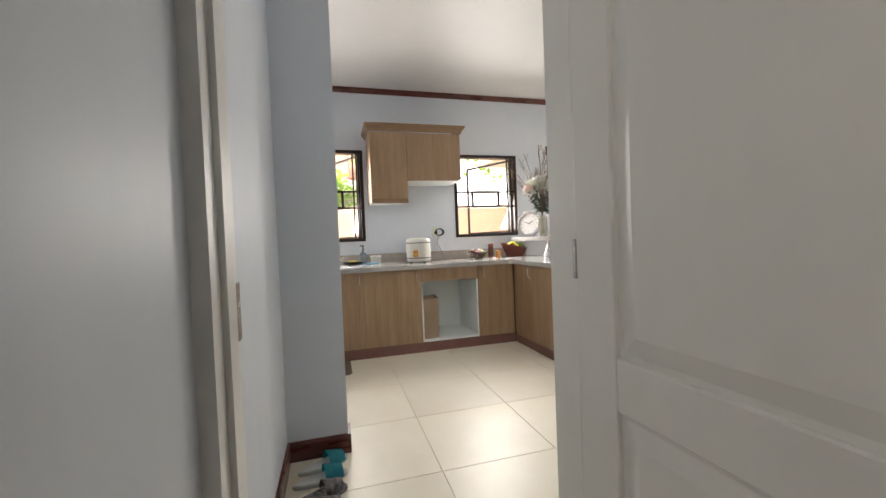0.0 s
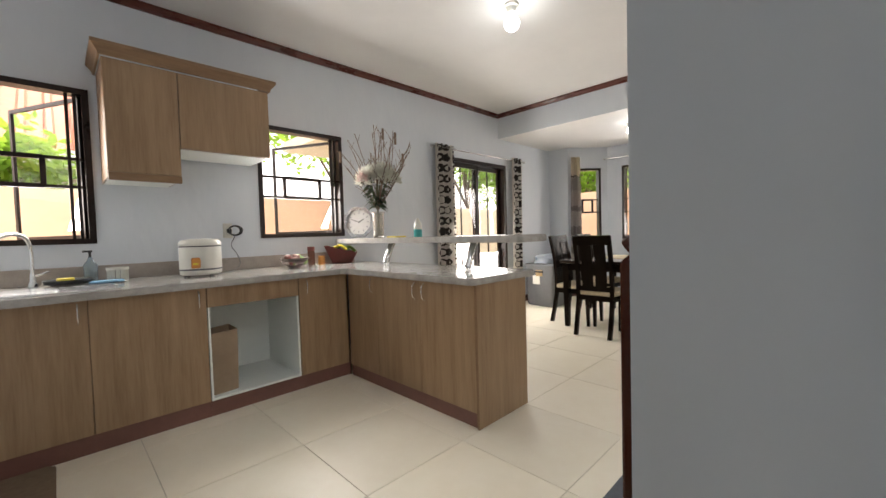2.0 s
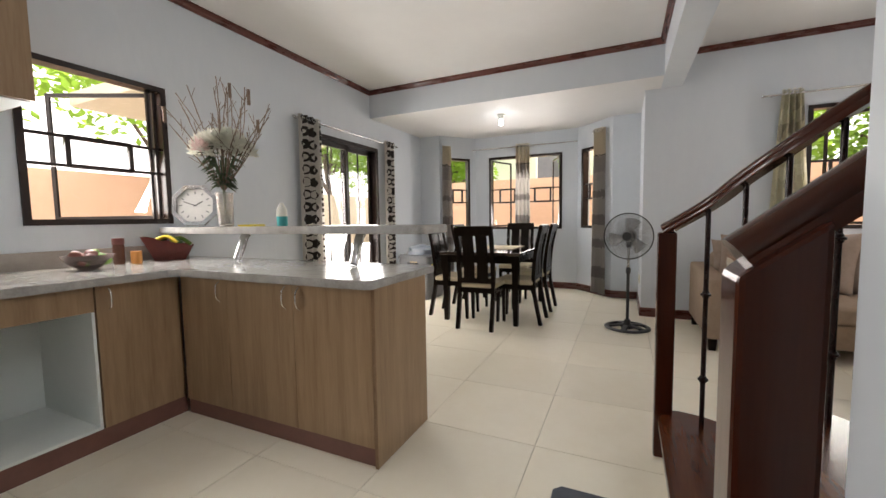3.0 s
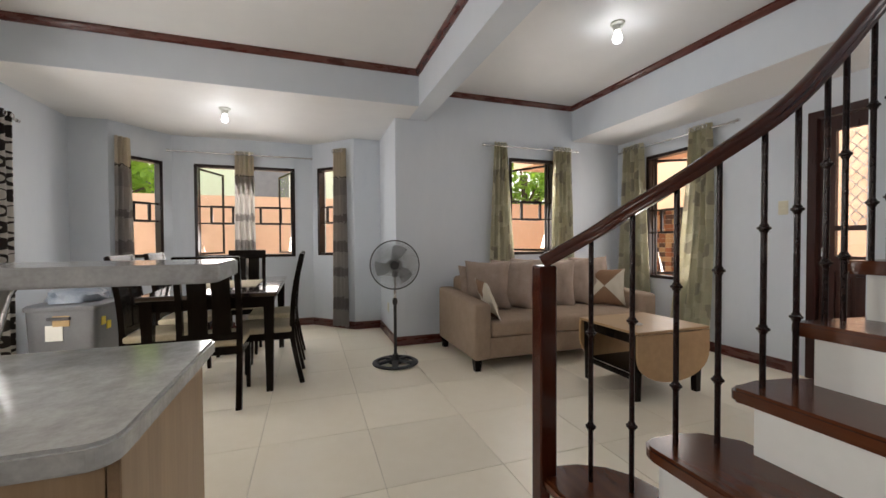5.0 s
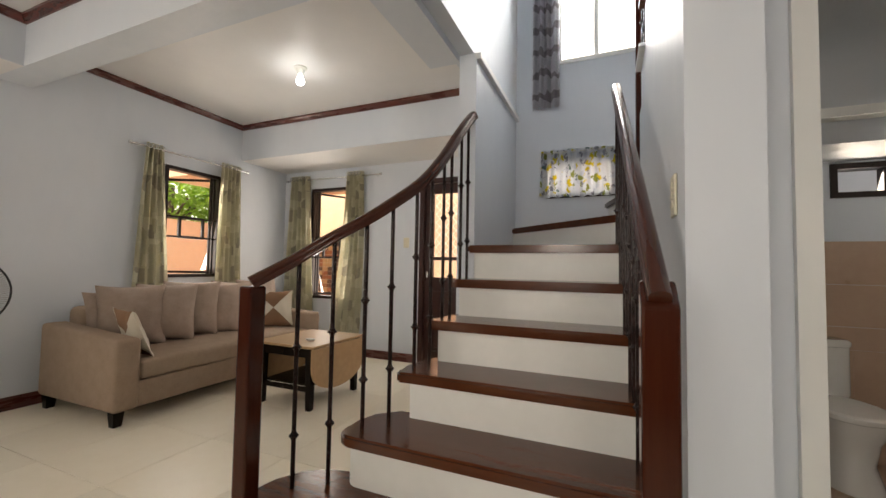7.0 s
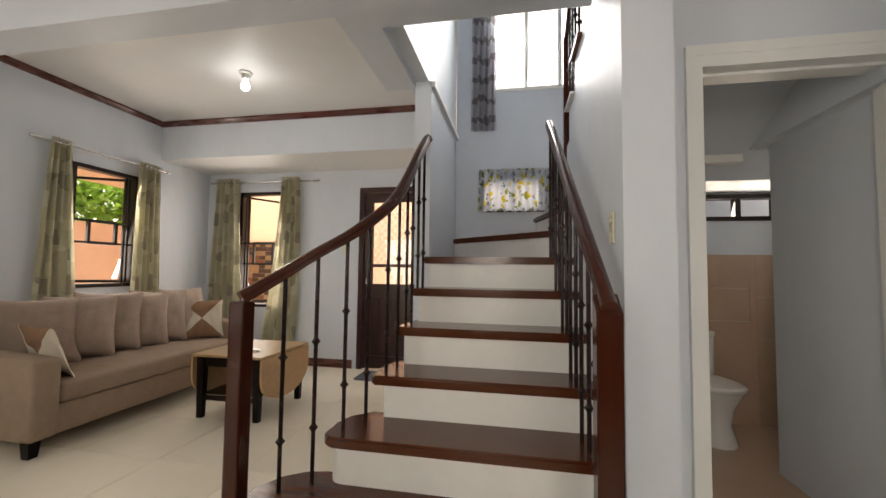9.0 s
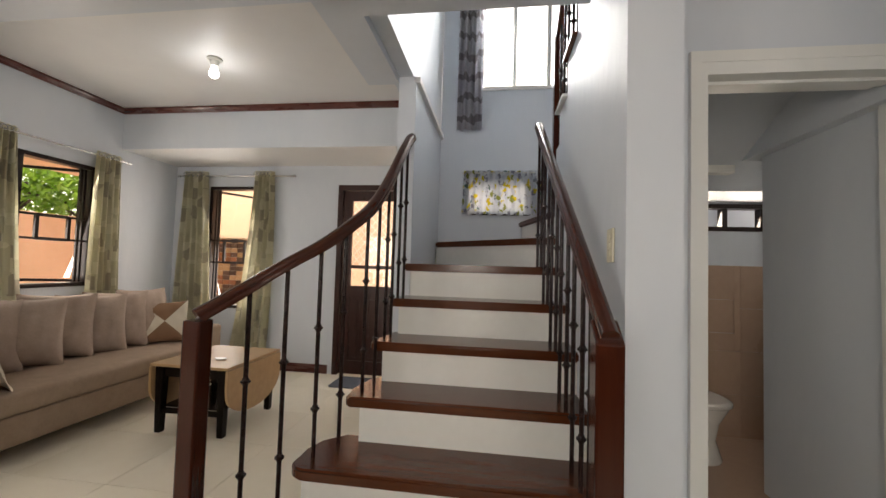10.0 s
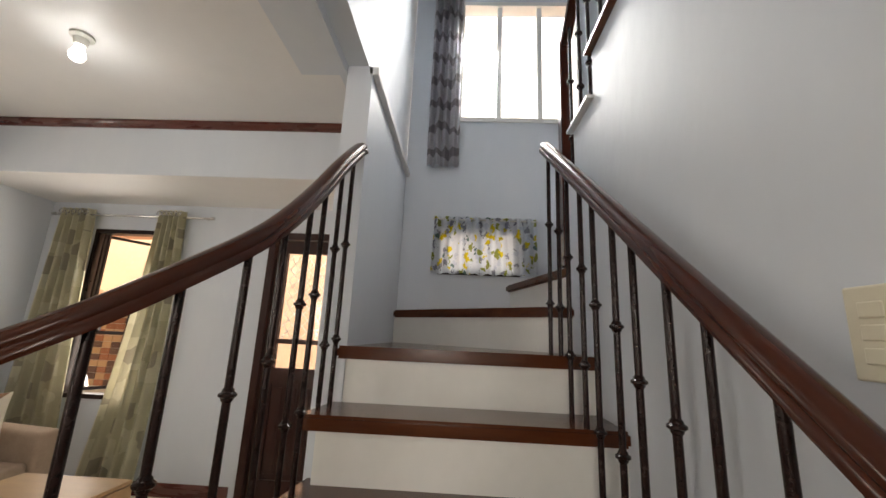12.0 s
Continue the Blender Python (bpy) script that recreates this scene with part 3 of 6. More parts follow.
def arc(cx, cy, r, a0, a1, n=7):
    return [(cx + r * math.cos(radians(a0 + (a1 - a0) * k / n)), cy + r * math.sin(radians(a0 + (a1 - a0) * k / n))) for k in range(n + 1)]


YS = {1: 1.32, 2: 1.065, 3: 0.80, 4: 0.545, 5: 0.29, 6: 0.03}
tread([(XR, 1.32), (3.03, 1.31), (3.05, 1.22), (3.03, 1.12), (2.97, 1.02), (2.88, 0.955), (2.78, 0.93), (XR, 0.93)], RISE)
tread([(XR, 1.065), (2.62, 1.065), *arc(2.69, 0.985, 0.08, 80, -20), (2.768, 0.89), (2.735, 0.79), (2.64, 0.70), (XR, 0.70)], 2 * RISE)
tread([(XR, 0.80), (2.575, 0.80), *arc(2.59, 0.765, 0.04, 80, -20), (2.638, 0.66), (2.61, 0.50), (2.575, 0.44), (XR, 0.44)], 3 * RISE)
tread([(XR, 0.545), (2.56, 0.545), *arc(2.565, 0.515, 0.03, 80, -10), (2.55, 0.19), (XR, 0.19)], 4 * RISE)
tread([(XR, 0.29), (2.53, 0.29), *arc(2.54, 0.26, 0.03, 80, -10), (2.54, -0.03), (XR, -0.03)], 5 * RISE)
tread([(XR, 0.05), (2.535, 0.05), (2.535, 0.022), (2.498, 0.02), (2.498, LY + 0.003), (1.60, -0.30), (XR, -0.28)], 6 * RISE)
tread([(XR, -0.28), (1.62, -0.28), (2.498, -1.06), (2.498, LY + 0.002), (1.7, LY + 0.002), (XR, -0.5)], 7 * RISE)
tread([(XR, -0.33), (1.72, LY + 0.003), (1.31, LY + 0.003), (1.31, -0.33)], 8 * RISE)
# risers, each set back under its nosing
outl = {1: [(XR, 1.29), (3.00, 1.285), (3.02, 1.21), (3.0, 1.12), (2.94, 1.03), (2.86, 0.97), (2.77, 0.94)], 2: [(XR, 1.035), (2.61, 1.035), *arc(2.665, 0.965, 0.07, 85, 0), (2.67, 0.8)], 3: [(XR, 0.77), (2.56, 0.77), (2.56, 0.5)], 4: [(XR, 0.515), (2.53, 0.515), (2.53, 0.22)], 5: [(XR, 0.26), (2.51, 0.26), (2.51, 0.0)]}
back = {1: 0.9, 2: 0.65, 3: 0.4, 4: 0.15, 5: -0.1}
for k, line in outl.items():
    poly = [*line, (line[-1][0], back[k]), (XR, back[k])]
    part("riser", prism(bmesh.new(), poly, (k - 1) * RISE, k * RISE - 0.05), RISER, stair, "white painted riser")
part("riser", prism(bmesh.new(), [(XR, 0.02), (2.498, 0.02), (2.498, -0.1), (XR, -0.1)], 5 * RISE - 0.0, 6 * RISE - 0.05), RISER, stair, "white painted riser")
part("riser", prism(bmesh.new(), [(XR, -0.31), (1.61, -0.31), (2.497, -1.09), (2.497, LY + 0.004), (XR, LY + 0.004)], 6 * RISE, 7 * RISE - 0.05), RISER, stair, "white painted riser")
part("riser", prism(bmesh.new(), [(XR, -0.37), (1.69, LY + 0.005), (XR - 0.2, LY + 0.005), (XR - 0.2, -0.37)], 7 * RISE, 8 * RISE - 0.05), RISER, stair, "white painted riser")
part("stair_side", prism(bmesh.new(), [(2.40, 0.9), (2.49, 0.9), (2.49, 0.02), (2.40, 0.02)], 0, 0.2), RISER, stair)
for k in range(10, 14):
    y = -0.47 + 0.27 * (k - 9)
    part("tread", B(0.42, y, k * RISE - 0.05, 1.344, y + 0.30, k * RISE, bev=0.008), TREAD, stair)
    part("riser", B(0.42, y + 0.02, (k - 1) * RISE, 1.344, y + 0.10, k * RISE - 0.05), RISER, stair)

HR = [(0.84 * a_, 0.84 * b_) for a_, b_ in [(-0.032, -0.03), (0.032, -0.03), (0.036, -0.012), (0.030, -0.004), (0.034, 0.008), (0.026, 0.024), (0.010, 0.032), (-0.010, 0.032), (-0.026, 0.024), (-0.034, 0.008), (-0.030, -0.004), (-0.036, -0.012)]]


def baluster(x, y, z0, z1, knots):
    bm = cyl(bmesh.new(), x, y, z0, z1, 0.0095, n=10)
    b = part("baluster", bm, IRON, stair, smooth=40)
    for z in knots:
        part("collar", lathe(bmesh.new(), x, y, [(0.0095, z - 0.016), (0.013, z - 0.012), (0.014, z - 0.007), (0.020, z - 0.003), (0.020, z + 0.003), (0.014, z + 0.007), (0.013, z + 0.012), (0.0095, z + 0.016)], 10, cap=False), IRON, b, smooth=40)


def rail_height(path, x, y):
    return min(path, key=lambda p: (p.x - x) ** 2 + (p.y - y) ** 2).z


LEFT = spline([(3.018, 1.295, 1.068), (2.915, 1.15, 1.172), (2.805, 1.058, 1.267), (2.70, 0.965, 1.352), (2.625, 0.85, 1.447), (2.572, 0.715, 1.548), (2.553, 0.575, 1.655), (2.545, 0.40, 1.805), (2.538, 0.22, 1.975), (2.53, 0.05, 2.125), (2.522, 0.0, 2.165)], 8)
part("handrail", sweep(bmesh.new(), LEFT, HR), RAILW, stair, "curved dark varnished wooden handrail", smooth=50)
RIGHT = [Vector((1.572, 1.335, 1.075)), Vector((1.645, -0.21, 2.30))]
part("handrail", sweep(bmesh.new(), [RIGHT[0].lerp(RIGHT[1], k / 6) for k in range(7)], HR), RAILW, stair, "straight dark varnished wooden handrail", smooth=50)
part("newel_post", B(2.98, 1.25, 0, 3.05, 1.325, 1.055, bev=0.008), NEWEL, stair, "square dark varnished newel post")
npost = B(1.528, 1.258, 0, 1.616, 1.345, 1.055, bev=0.008)
for v in npost.verts:
    if v.co.z > 0.9:
        v.co.z += 0.78 * (1.345 - v.co.y)
part("newel_post", npost, NEWEL, stair, "square dark varnished newel post")
for k, (x, y) in {1: (2.906, 1.15), 1.5: (2.803, 1.05), 2: (2.70, 0.955), 2.5: (2.63, 0.845), 3: (2.57, 0.715), 3.5: (2.555, 0.57), 4: (2.548, 0.425), 4.5: (2.535, 0.345), 5: (2.548, 0.15), 5.5: (2.53, 0.075)}.items():
    z0, z1 = int(k) * RISE, rail_height(LEFT, x, y) - 0.02
    baluster(x, y, z0, z1, (z0 + 0.23 * (z1 - z0), z0 + 0.62 * (z1 - z0)) if k == int(k) else (z0 + 0.24 * (z1 - z0), z0 + 0.62 * (z1 - z0)))
k = 0
for st in range(1, 7):
    for off in (0.045, 0.19):
        y = YS[st] - off
        f = (1.335 - y) / (1.335 + 0.21)
        x, z1 = 1.572 + 0.073 * f, 1.075 + f * 1.225 - 0.02
        z0 = st * RISE
        baluster(x, y, z0, z1, (z0 + 0.23 * (z1 - z0), z0 + 0.62 * (z1 - z0)))
        k += 1
# upper flight: newel, handrail and balusters on the stepped wall
part("newel_post", B(1.455, -0.42, 1.72, 1.525, -0.345, 3.05, bev=0.006), NEWEL, stair, "tall dark varnished newel post")
UP = [Vector((1.49, -0.38, 3.02)), Vector((1.47, 0.75, 3.95))]
part("handrail", sweep(bmesh.new(), UP, HR), RAILW, stair)
for y, z0 in ((-0.28, 2.16), (-0.12, 2.38), (0.02, 2.38), (0.18, 2.60), (0.32, 2.60), (0.48, 2.82), (0.60, 2.82)):
    z1 = 3.02 + (y + 0.38) / 1.13 * 0.93 - 0.02
    baluster(1.487, y, z0, z1, (z0 + 0.25 * (z1 - z0), z0 + 0.62 * (z1 - z0)))
part("stair_nosing", B(1.34, -0.215, 2.38, 1.535, 0.10, 2.395), TRIMW, stair)
part("stair_nosing", B(1.34, 0.085, 2.60, 1.535, 0.40, 2.615), TREAD, stair)

# ---- kitchen units ----


def handle(bm_parent, x, y, z, axis):
    """A small bow handle in front of a door; axis is the outward direction."""
    o = Vector(axis)
    p = Vector((x, y, z))
    part("handle", tube(bmesh.new(), spline([p + o * 0.002 + Vector((0, 0, 0.055)), p + o * 0.022 + Vector((0, 0, 0.035)), p + o * 0.027, p + o * 0.022 - Vector((0, 0, 0.035)), p + o * 0.002 - Vector((0, 0, 0.055))], 4), 0.0045, 7), CHROME, bm_parent, "chrome bow handle", smooth=60)


FY, TOPZ, DZ0, DZ1 = 3.83, 0.87, 0.10, 0.825


def kitchen_unit(label, x0, x1, doors, hinge):
    r = thing("base_cabinet", label, "cabinet", group="kitchen base cabinets")
    part("body", B(x0 + 0.001, FY + 0.02, 0.09, x1 - 0.001, N - 0.002, 0.828), LAMD, r)
    part("toe_kick", B(x0, FY + 0.012, 0, x1, FY + 0.03, 0.10), TOE, r, "reddish-brown plinth")
    for a, b, hx in doors:
        d = part("door", B(a + 0.0015, FY, DZ0, b - 0.0015, FY + 0.02, DZ1, bev=0.0015), LAM, r)
        handle(d, hx, FY, 0.755, (0, -1, 0))
    return r


kitchen_unit("wood-grain laminate sink base cabinet with two doors", 0.28, 1.385, [(0.28, 0.83, 0.79), (0.83, 1.385, 1.34)], 0)
kitchen_unit("wood-grain laminate base cabinet beside the counter's far end", WK + 0.002, 0.28, [(WK + 0.003, 0.28, 0.24)], 0)
# open niche unit
r = thing("niche_cabinet", "open white-lined appliance niche under the worktop", "cabinet", group="kitchen base cabinets")
for nm, q in (("side_panel", (1.388, FY + 0.002, 0.1, 1.40, 4.4, 0.70)), ("side_panel", (1.965, FY + 0.002, 0.1, 1.978, 4.4, 0.70)), ("bottom_panel", (1.40, FY + 0.002, 0.1, 1.965, 4.4, 0.115)), ("back_panel", (1.40, 4.40, 0.1, 1.965, 4.412, 0.828)), ("top_panel", (1.40, FY + 0.021, 0.80, 1.965, 4.4, 0.828))):
    part(nm, B(*q), INW, r, "white melamine lining")
part("apron", B(1.387, FY, 0.70, 1.979, FY + 0.02, DZ1, bev=0.0015), LAM, r)
part("toe_kick", B(1.386, FY + 0.012, 0, 1.98, FY + 0.03, 0.10), TOE, r, "reddish-brown plinth")
part("power_socket", B(1.60, 4.392, 0.37, 1.70, 4.399, 0.44, bev=0.003), PLASTW, r, "white power socket")
kitchen_unit("narrow wood-grain laminate corner cabinet", 1.98, 2.40, [(1.985, 2.38, 2.04)], 0)
# peninsula
PX, PE, PY = 2.385, 2.865, 2.455
for k, (a, b, hy) in enumerate(((3.81, 3.42, 3.47), (3.42, 2.94, 2.985), (2.94, 2.475, 2.895))):
    r = thing("base_cabinet", "wood-grain laminate peninsula cabinet with a full-height door", "cabinet", group="peninsula cabinets")
    part("body", B(PX + 0.021, b + 0.001, 0.09, PE - 0.002, a - 0.001, 0.828), LAMD, r)
    part("toe_kick", B(PX + 0.012, b, 0, PX + 0.03, a, 0.095), TOE, r, "reddish-brown plinth")
    d = part("door", B(PX, b + 0.0015, DZ0 - 0.01, PX + 0.02, a - 0.0015, DZ1, bev=0.0015), LAM, r)
    handle(d, PX, hy, 0.755, (-1, 0, 0))
r = thing("end_panel", "wood-grain laminate end panel of the peninsula", "panel")
part("panel", B(PX - 0.002, PY, 0.004, PE + 0.002, PY + 0.018, 0.828, bev=0.0015), LAM, r)
part("back_panel", B(PE - 0.001, PY + 0.018, 0.004, PE + 0.014, N - 0.003, 0.828, bev=0.0015), LAM, r)
part("edge_strip", B(PX - 0.004, PY + 0.001, 0.002, PX - 0.002, PY + 0.017, 0.826), LAMD, r, "darker edge band")

# worktop: an L with rounded corners
wt = thing("worktop", "beige-grey speckled stone worktop", "worktop")
c = 0.045
poly = [(WK + 0.003, N - 0.001), (WK + 0.003, 3.775), (2.30, 3.775), (2.335, 3.74), (2.335, PY - 0.012 + c), *arc(2.335 + c, PY - 0.012 + c, c, 180, 270)[1:], *arc(2.965 - 0.012, PY - 0.012 + 0.012, 0.012, 270, 360), (2.965, 3.9), (2.965, N - 0.001)]
part("slab", prism(bmesh.new(), poly, 0.829, TOPZ, bev=0.006), STONE, wt)
part("backsplash", B(WK + 0.004, N - 0.022, TOPZ, 2.93, N - 0.001, 0.975, bev=0.002), STONEB, wt, "stone upstand")
bar = thing("bar_shelf", "raised stone breakfast bar on angled metal brackets", "shelf")
bp = [(2.73, N - 0.01), (2.73, 2.43), *arc(2.77, 2.43, 0.04, 180, 270)[1:], *arc(3.02, 2.42, 0.03, 270, 360), (3.05, N - 0.01)]
part("slab", prism(bmesh.new(), bp, 1.055, 1.102, bev=0.005), STONE, bar)
for y in (3.80, 2.85):
    part("bracket", sweep(bmesh.new(), [(2.755, y, 0.8715), (2.755, y, 0.885), (2.82, y, 1.035), (2.84, y, 1.054)], ring(0.027, 14)), STEEL, bar, "brushed steel slanted bracket", smooth=50)

# wall cabinets with a cornice
for nm, x0, x1, z0 in (("tall wood-grain laminate wall cabinet", 0.975, 1.36, 1.535), ("short wood-grain laminate wall cabinet", 1.362, 1.96, 1.755)):
    r = thing("wall_cabinet", nm + " with a cornice", "cabinet", group="wall cabinets")
    part("body", B(x0, 4.20, z0, x1, N - 0.001, 2.265), LAMD, r)
    part("underside", B(x0 + 0.01, 4.21, z0 - 0.004, x1 - 0.01, N - 0.002, z0 - 0.0005), INW, r, "pale underside")
    part("door", B(x0 + 0.0015, 4.178, z0 + (0.03 if z0 < 1.6 else 0), x1 - 0.0015, 4.199, 2.255, bev=0.0015), LAM, r)
    if z0 < 1.6:
        part("bottom_rail", B(x0, 4.172, z0 - 0.02, x1, 4.199, z0 + 0.028, bev=0.003), LAMD, r)
bm = bmesh.new()
CP = [(0, 0), (0.010, 0.0), (0.016, 0.02), (0.035, 0.045), (0.045, 0.055), (0.045, 0.076), (0, 0.076)]
x0, x1, yf = 0.97, 1.965, 4.178
path = [(x0, N - 0.002, 0), (x0, yf, 0), (x1, yf, 0), (x1, N - 0.002, 0)]
rows = []
for k, (x, y, _) in enumerate(path):
    sx = -1 if k < 2 else 1
    sy = -1 if k in (1, 2) else 0
    rows.append([bm.verts.new((x + sx * o, y + sy * o, 2.266 + u)) for o, u in CP])
for a, b in zip(rows, rows[1:]):
    for q in range(len(CP)):
        z = (q + 1) % len(CP)
        bm.faces.new((a[q], a[z], b[z], b[q]))
bm.faces.new(rows[0])
bm.faces.new(rows[-1][::-1])
r = thing("cabinet_cornice", "dark wood cornice on top of the wall cabinets", "cornice")
part("cornice", bm, LAMD, r)

# ---- cloth materials ----


def cloth(name, build, rough=0.9):
    """A woven cloth whose colour is built from its own UV, in metres."""
    m = bpy.data.materials.new(name)
    m.use_nodes = True
    nt = m.node_tree
    n, l = nt.nodes, nt.links
    b = n["Principled BSDF"]
    b.inputs["Roughness"].default_value = rough
    uv = n.new("ShaderNodeUVMap")
    col = build(nt, uv.outputs[0])
    wv = n.new("ShaderNodeTexNoise")
    wv.inputs["Scale"].default_value = 500
    l.new(uv.outputs[0], wv.inputs["Vector"])
    bp = n.new("ShaderNodeBump")
    bp.inputs["Strength"].default_value, bp.inputs["Distance"].default_value = 0.25, 0.002
    l.new(wv.outputs[0], bp.inputs["Height"])
    l.new(bp.outputs[0], b.inputs["Normal"])
    l.new(col, b.inputs["Base Color"])
    tr = n.new("ShaderNodeBsdfTranslucent")
    l.new(col, tr.inputs[0])
    mx = n.new("ShaderNodeMixShader")
    mx.inputs[0].default_value = 0.30
    l.new(b.outputs[0], mx.inputs[1])
    l.new(tr.outputs[0], mx.inputs[2])
    l.new(mx.outputs[0], n["Material Output"].inputs[0])
    return m


def node(nt, kind, **vals):
    nd = nt.nodes.new(kind)
    for k, v in vals.items():
        if k == "op":
            nd.operation = v
    return nd


def ramp(nt, src, stops, constant=False):
    r = nt.nodes.new("ShaderNodeValToRGB")
    e = r.color_ramp
    if constant:
        e.interpolation = "CONSTANT"
    while len(e.elements) < len(stops):
        e.elements.new(0.5)
    for q, (p, c) in zip(e.elements, stops):
        q.position, q.color = p, (*c, 1)
    nt.links.new(src, r.inputs[0])
    return r.outputs[0]


def olive_build(nt, uv):
    l = nt.links
    vo = nt.nodes.new("ShaderNodeTexVoronoi")
    vo.distance, vo.inputs["Scale"].default_value, vo.inputs["Randomness"].default_value = "CHEBYCHEV", 7.5, 0.75
    l.new(uv, vo.inputs["Vector"])
    sp = nt.nodes.new("ShaderNodeSeparateColor")
    l.new(vo.outputs["Color"], sp.inputs[0])
    return ramp(nt, sp.outputs[0], [(0.0, (0.70, 0.67, 0.52)), (0.34, (0.80, 0.77, 0.63)), (0.62, (0.66, 0.63, 0.48)), (0.86, (0.50, 0.46, 0.36))], True)


def band_build(nt, uv):
    l = nt.links
    sp = nt.nodes.new("ShaderNodeSeparateXYZ")
    l.new(uv, sp.inputs[0])
    no = nt.nodes.new("ShaderNodeTexNoise")
    no.inputs["Scale"].default_value = 22
    l.new(uv, no.inputs["Vector"])
    ad = node(nt, "ShaderNodeMath", op="MULTIPLY_ADD")
    ad.inputs[1].default_value = 0.12
    l.new(no.outputs[0], ad.inputs[0])
    l.new(sp.outputs[1], ad.inputs[2])
    dv = node(nt, "ShaderNodeMath", op="DIVIDE")
    dv.inputs[1].default_value = 2.3
    l.new(ad.outputs[0], dv.inputs[0])
    d, g, c = (0.27, 0.25, 0.235), (0.50, 0.47, 0.44), (0.76, 0.69, 0.57)
    return ramp(nt, dv.outputs[0], [(0.0, g), (0.12, d), (0.19, g), (0.31, d), (0.36, g), (0.45, d), (0.51, g), (0.62, d), (0.66, g), (0.77, (0.40, 0.37, 0.35)), (0.86, g), (0.868, (0.1, 0.09, 0.08)), (0.878, c)], True)


def circle_build(nt, uv):
    l = nt.links
    sc = node(nt, "ShaderNodeVectorMath", op="SCALE")
    sc.inputs["Scale"].default_value = 1 / 0.132
    l.new(uv, sc.inputs[0])
    fr = node(nt, "ShaderNodeVectorMath", op="FRACTION")
    l.new(sc.outputs[0], fr.inputs[0])
    su = node(nt, "ShaderNodeVectorMath", op="SUBTRACT")
    su.inputs[1].default_value = (0.5, 0.5, 0)
    l.new(fr.outputs[0], su.inputs[0])
    ml = node(nt, "ShaderNodeVectorMath", op="MULTIPLY")
    ml.inputs[1].default_value = (1, 1, 0)
    l.new(su.outputs[0], ml.inputs[0])
    ln = node(nt, "ShaderNodeVectorMath", op="LENGTH")
    l.new(ml.outputs[0], ln.inputs[0])
    fl_ = node(nt, "ShaderNodeVectorMath", op="FLOOR")
    l.new(sc.outputs[0], fl_.inputs[0])
    wn_ = nt.nodes.new("ShaderNodeTexWhiteNoise")
    l.new(fl_.outputs[0], wn_.inputs["Vector"])
    lo = node(nt, "ShaderNodeMath", op="LESS_THAN")
    lo.inputs[1].default_value = 0.41
    l.new(ln.outputs["Value"], lo.inputs[0])
    hole = node(nt, "ShaderNodeMath", op="MULTIPLY")
    hole.inputs[1].default_value = 0.36
    l.new(wn_.outputs["Value"], hole.inputs[0])
    gt = node(nt, "ShaderNodeMath", op="GREATER_THAN")
    l.new(ln.outputs["Value"], gt.inputs[0])
    l.new(hole.outputs[0], gt.inputs[1])
    mu = node(nt, "ShaderNodeMath", op="MULTIPLY")
    l.new(lo.outputs[0], mu.inputs[0])
    l.new(gt.outputs[0], mu.inputs[1])
    return ramp(nt, mu.outputs[0], [(0.0, (0.74, 0.71, 0.67)), (1.0, (0.055, 0.045, 0.04))])


def grey_build(nt, uv):
    l = nt.links
    sp = nt.nodes.new("ShaderNodeSeparateXYZ")
    l.new(uv, sp.inputs[0])
    wv = nt.nodes.new("ShaderNodeTexWave")
    wv.bands_direction = "Y"
    wv.inputs["Scale"].default_value, wv.inputs["Distortion"].default_value, wv.inputs["Detail Scale"].default_value = 1.5, 3.0, 3.0
    l.new(uv, wv.inputs["Vector"])
    return ramp(nt, wv.outputs[0], [(0.0, (0.55, 0.55, 0.58)), (0.70, (0.58, 0.57, 0.60)), (0.86, (0.28, 0.26, 0.27))])


def print_build(nt, uv):
    l = nt.links
    vo = nt.nodes.new("ShaderNodeTexVoronoi")
    vo.inputs["Scale"].default_value = 24
    wob = nt.nodes.new("ShaderNodeTexNoise")
    wob.inputs["Scale"].default_value, wob.inputs["Detail"].default_value = 26, 3
    l.new(uv, wob.inputs["Vector"])
    mv = node(nt, "ShaderNodeVectorMath", op="MULTIPLY_ADD")
    mv.inputs[1].default_value = (0.09, 0.11, 0)
    l.new(wob.outputs["Color"], mv.inputs[0])
    l.new(uv, mv.inputs[2])
    l.new(mv.outputs[0], vo.inputs["Vector"])
    sp = nt.nodes.new("ShaderNodeSeparateColor")
    l.new(vo.outputs["Color"], sp.inputs[0])
    c1 = ramp(nt, sp.outputs[0], [(0.0, (0.70, 0.58, 0.03)), (0.16, (0.30, 0.33, 0.08)), (0.27, (0.30, 0.31, 0.36)), (0.45, (0.60, 0.64, 0.70)), (0.62, (0.72, 0.75, 0.78)), (0.93, (0.14, 0.22, 0.20))], True)
    no = nt.nodes.new("ShaderNodeTexNoise")
    no.inputs["Scale"].default_value = 60
    l.new(uv, no.inputs["Vector"])
    ad = node(nt, "ShaderNodeMath", op="MULTIPLY_ADD")
    ad.inputs[1].default_value = 0.35
    l.new(no.outputs[0], ad.inputs[0])
    l.new(vo.outputs["Distance"], ad.inputs[2])
    th = node(nt, "ShaderNodeMath", op="LESS_THAN")
    th.inputs[1].default_value = 0.72
    l.new(ad.outputs[0], th.inputs[0])
    mx = nt.nodes.new("ShaderNodeMix")
    mx.data_type = "RGBA"
    mx.inputs["A"].default_value = (0.72, 0.75, 0.78, 1)
    l.new(th.outputs[0], mx.inputs["Factor"])
    l.new(c1, mx.inputs["B"])
    return mx.outputs["Result"]


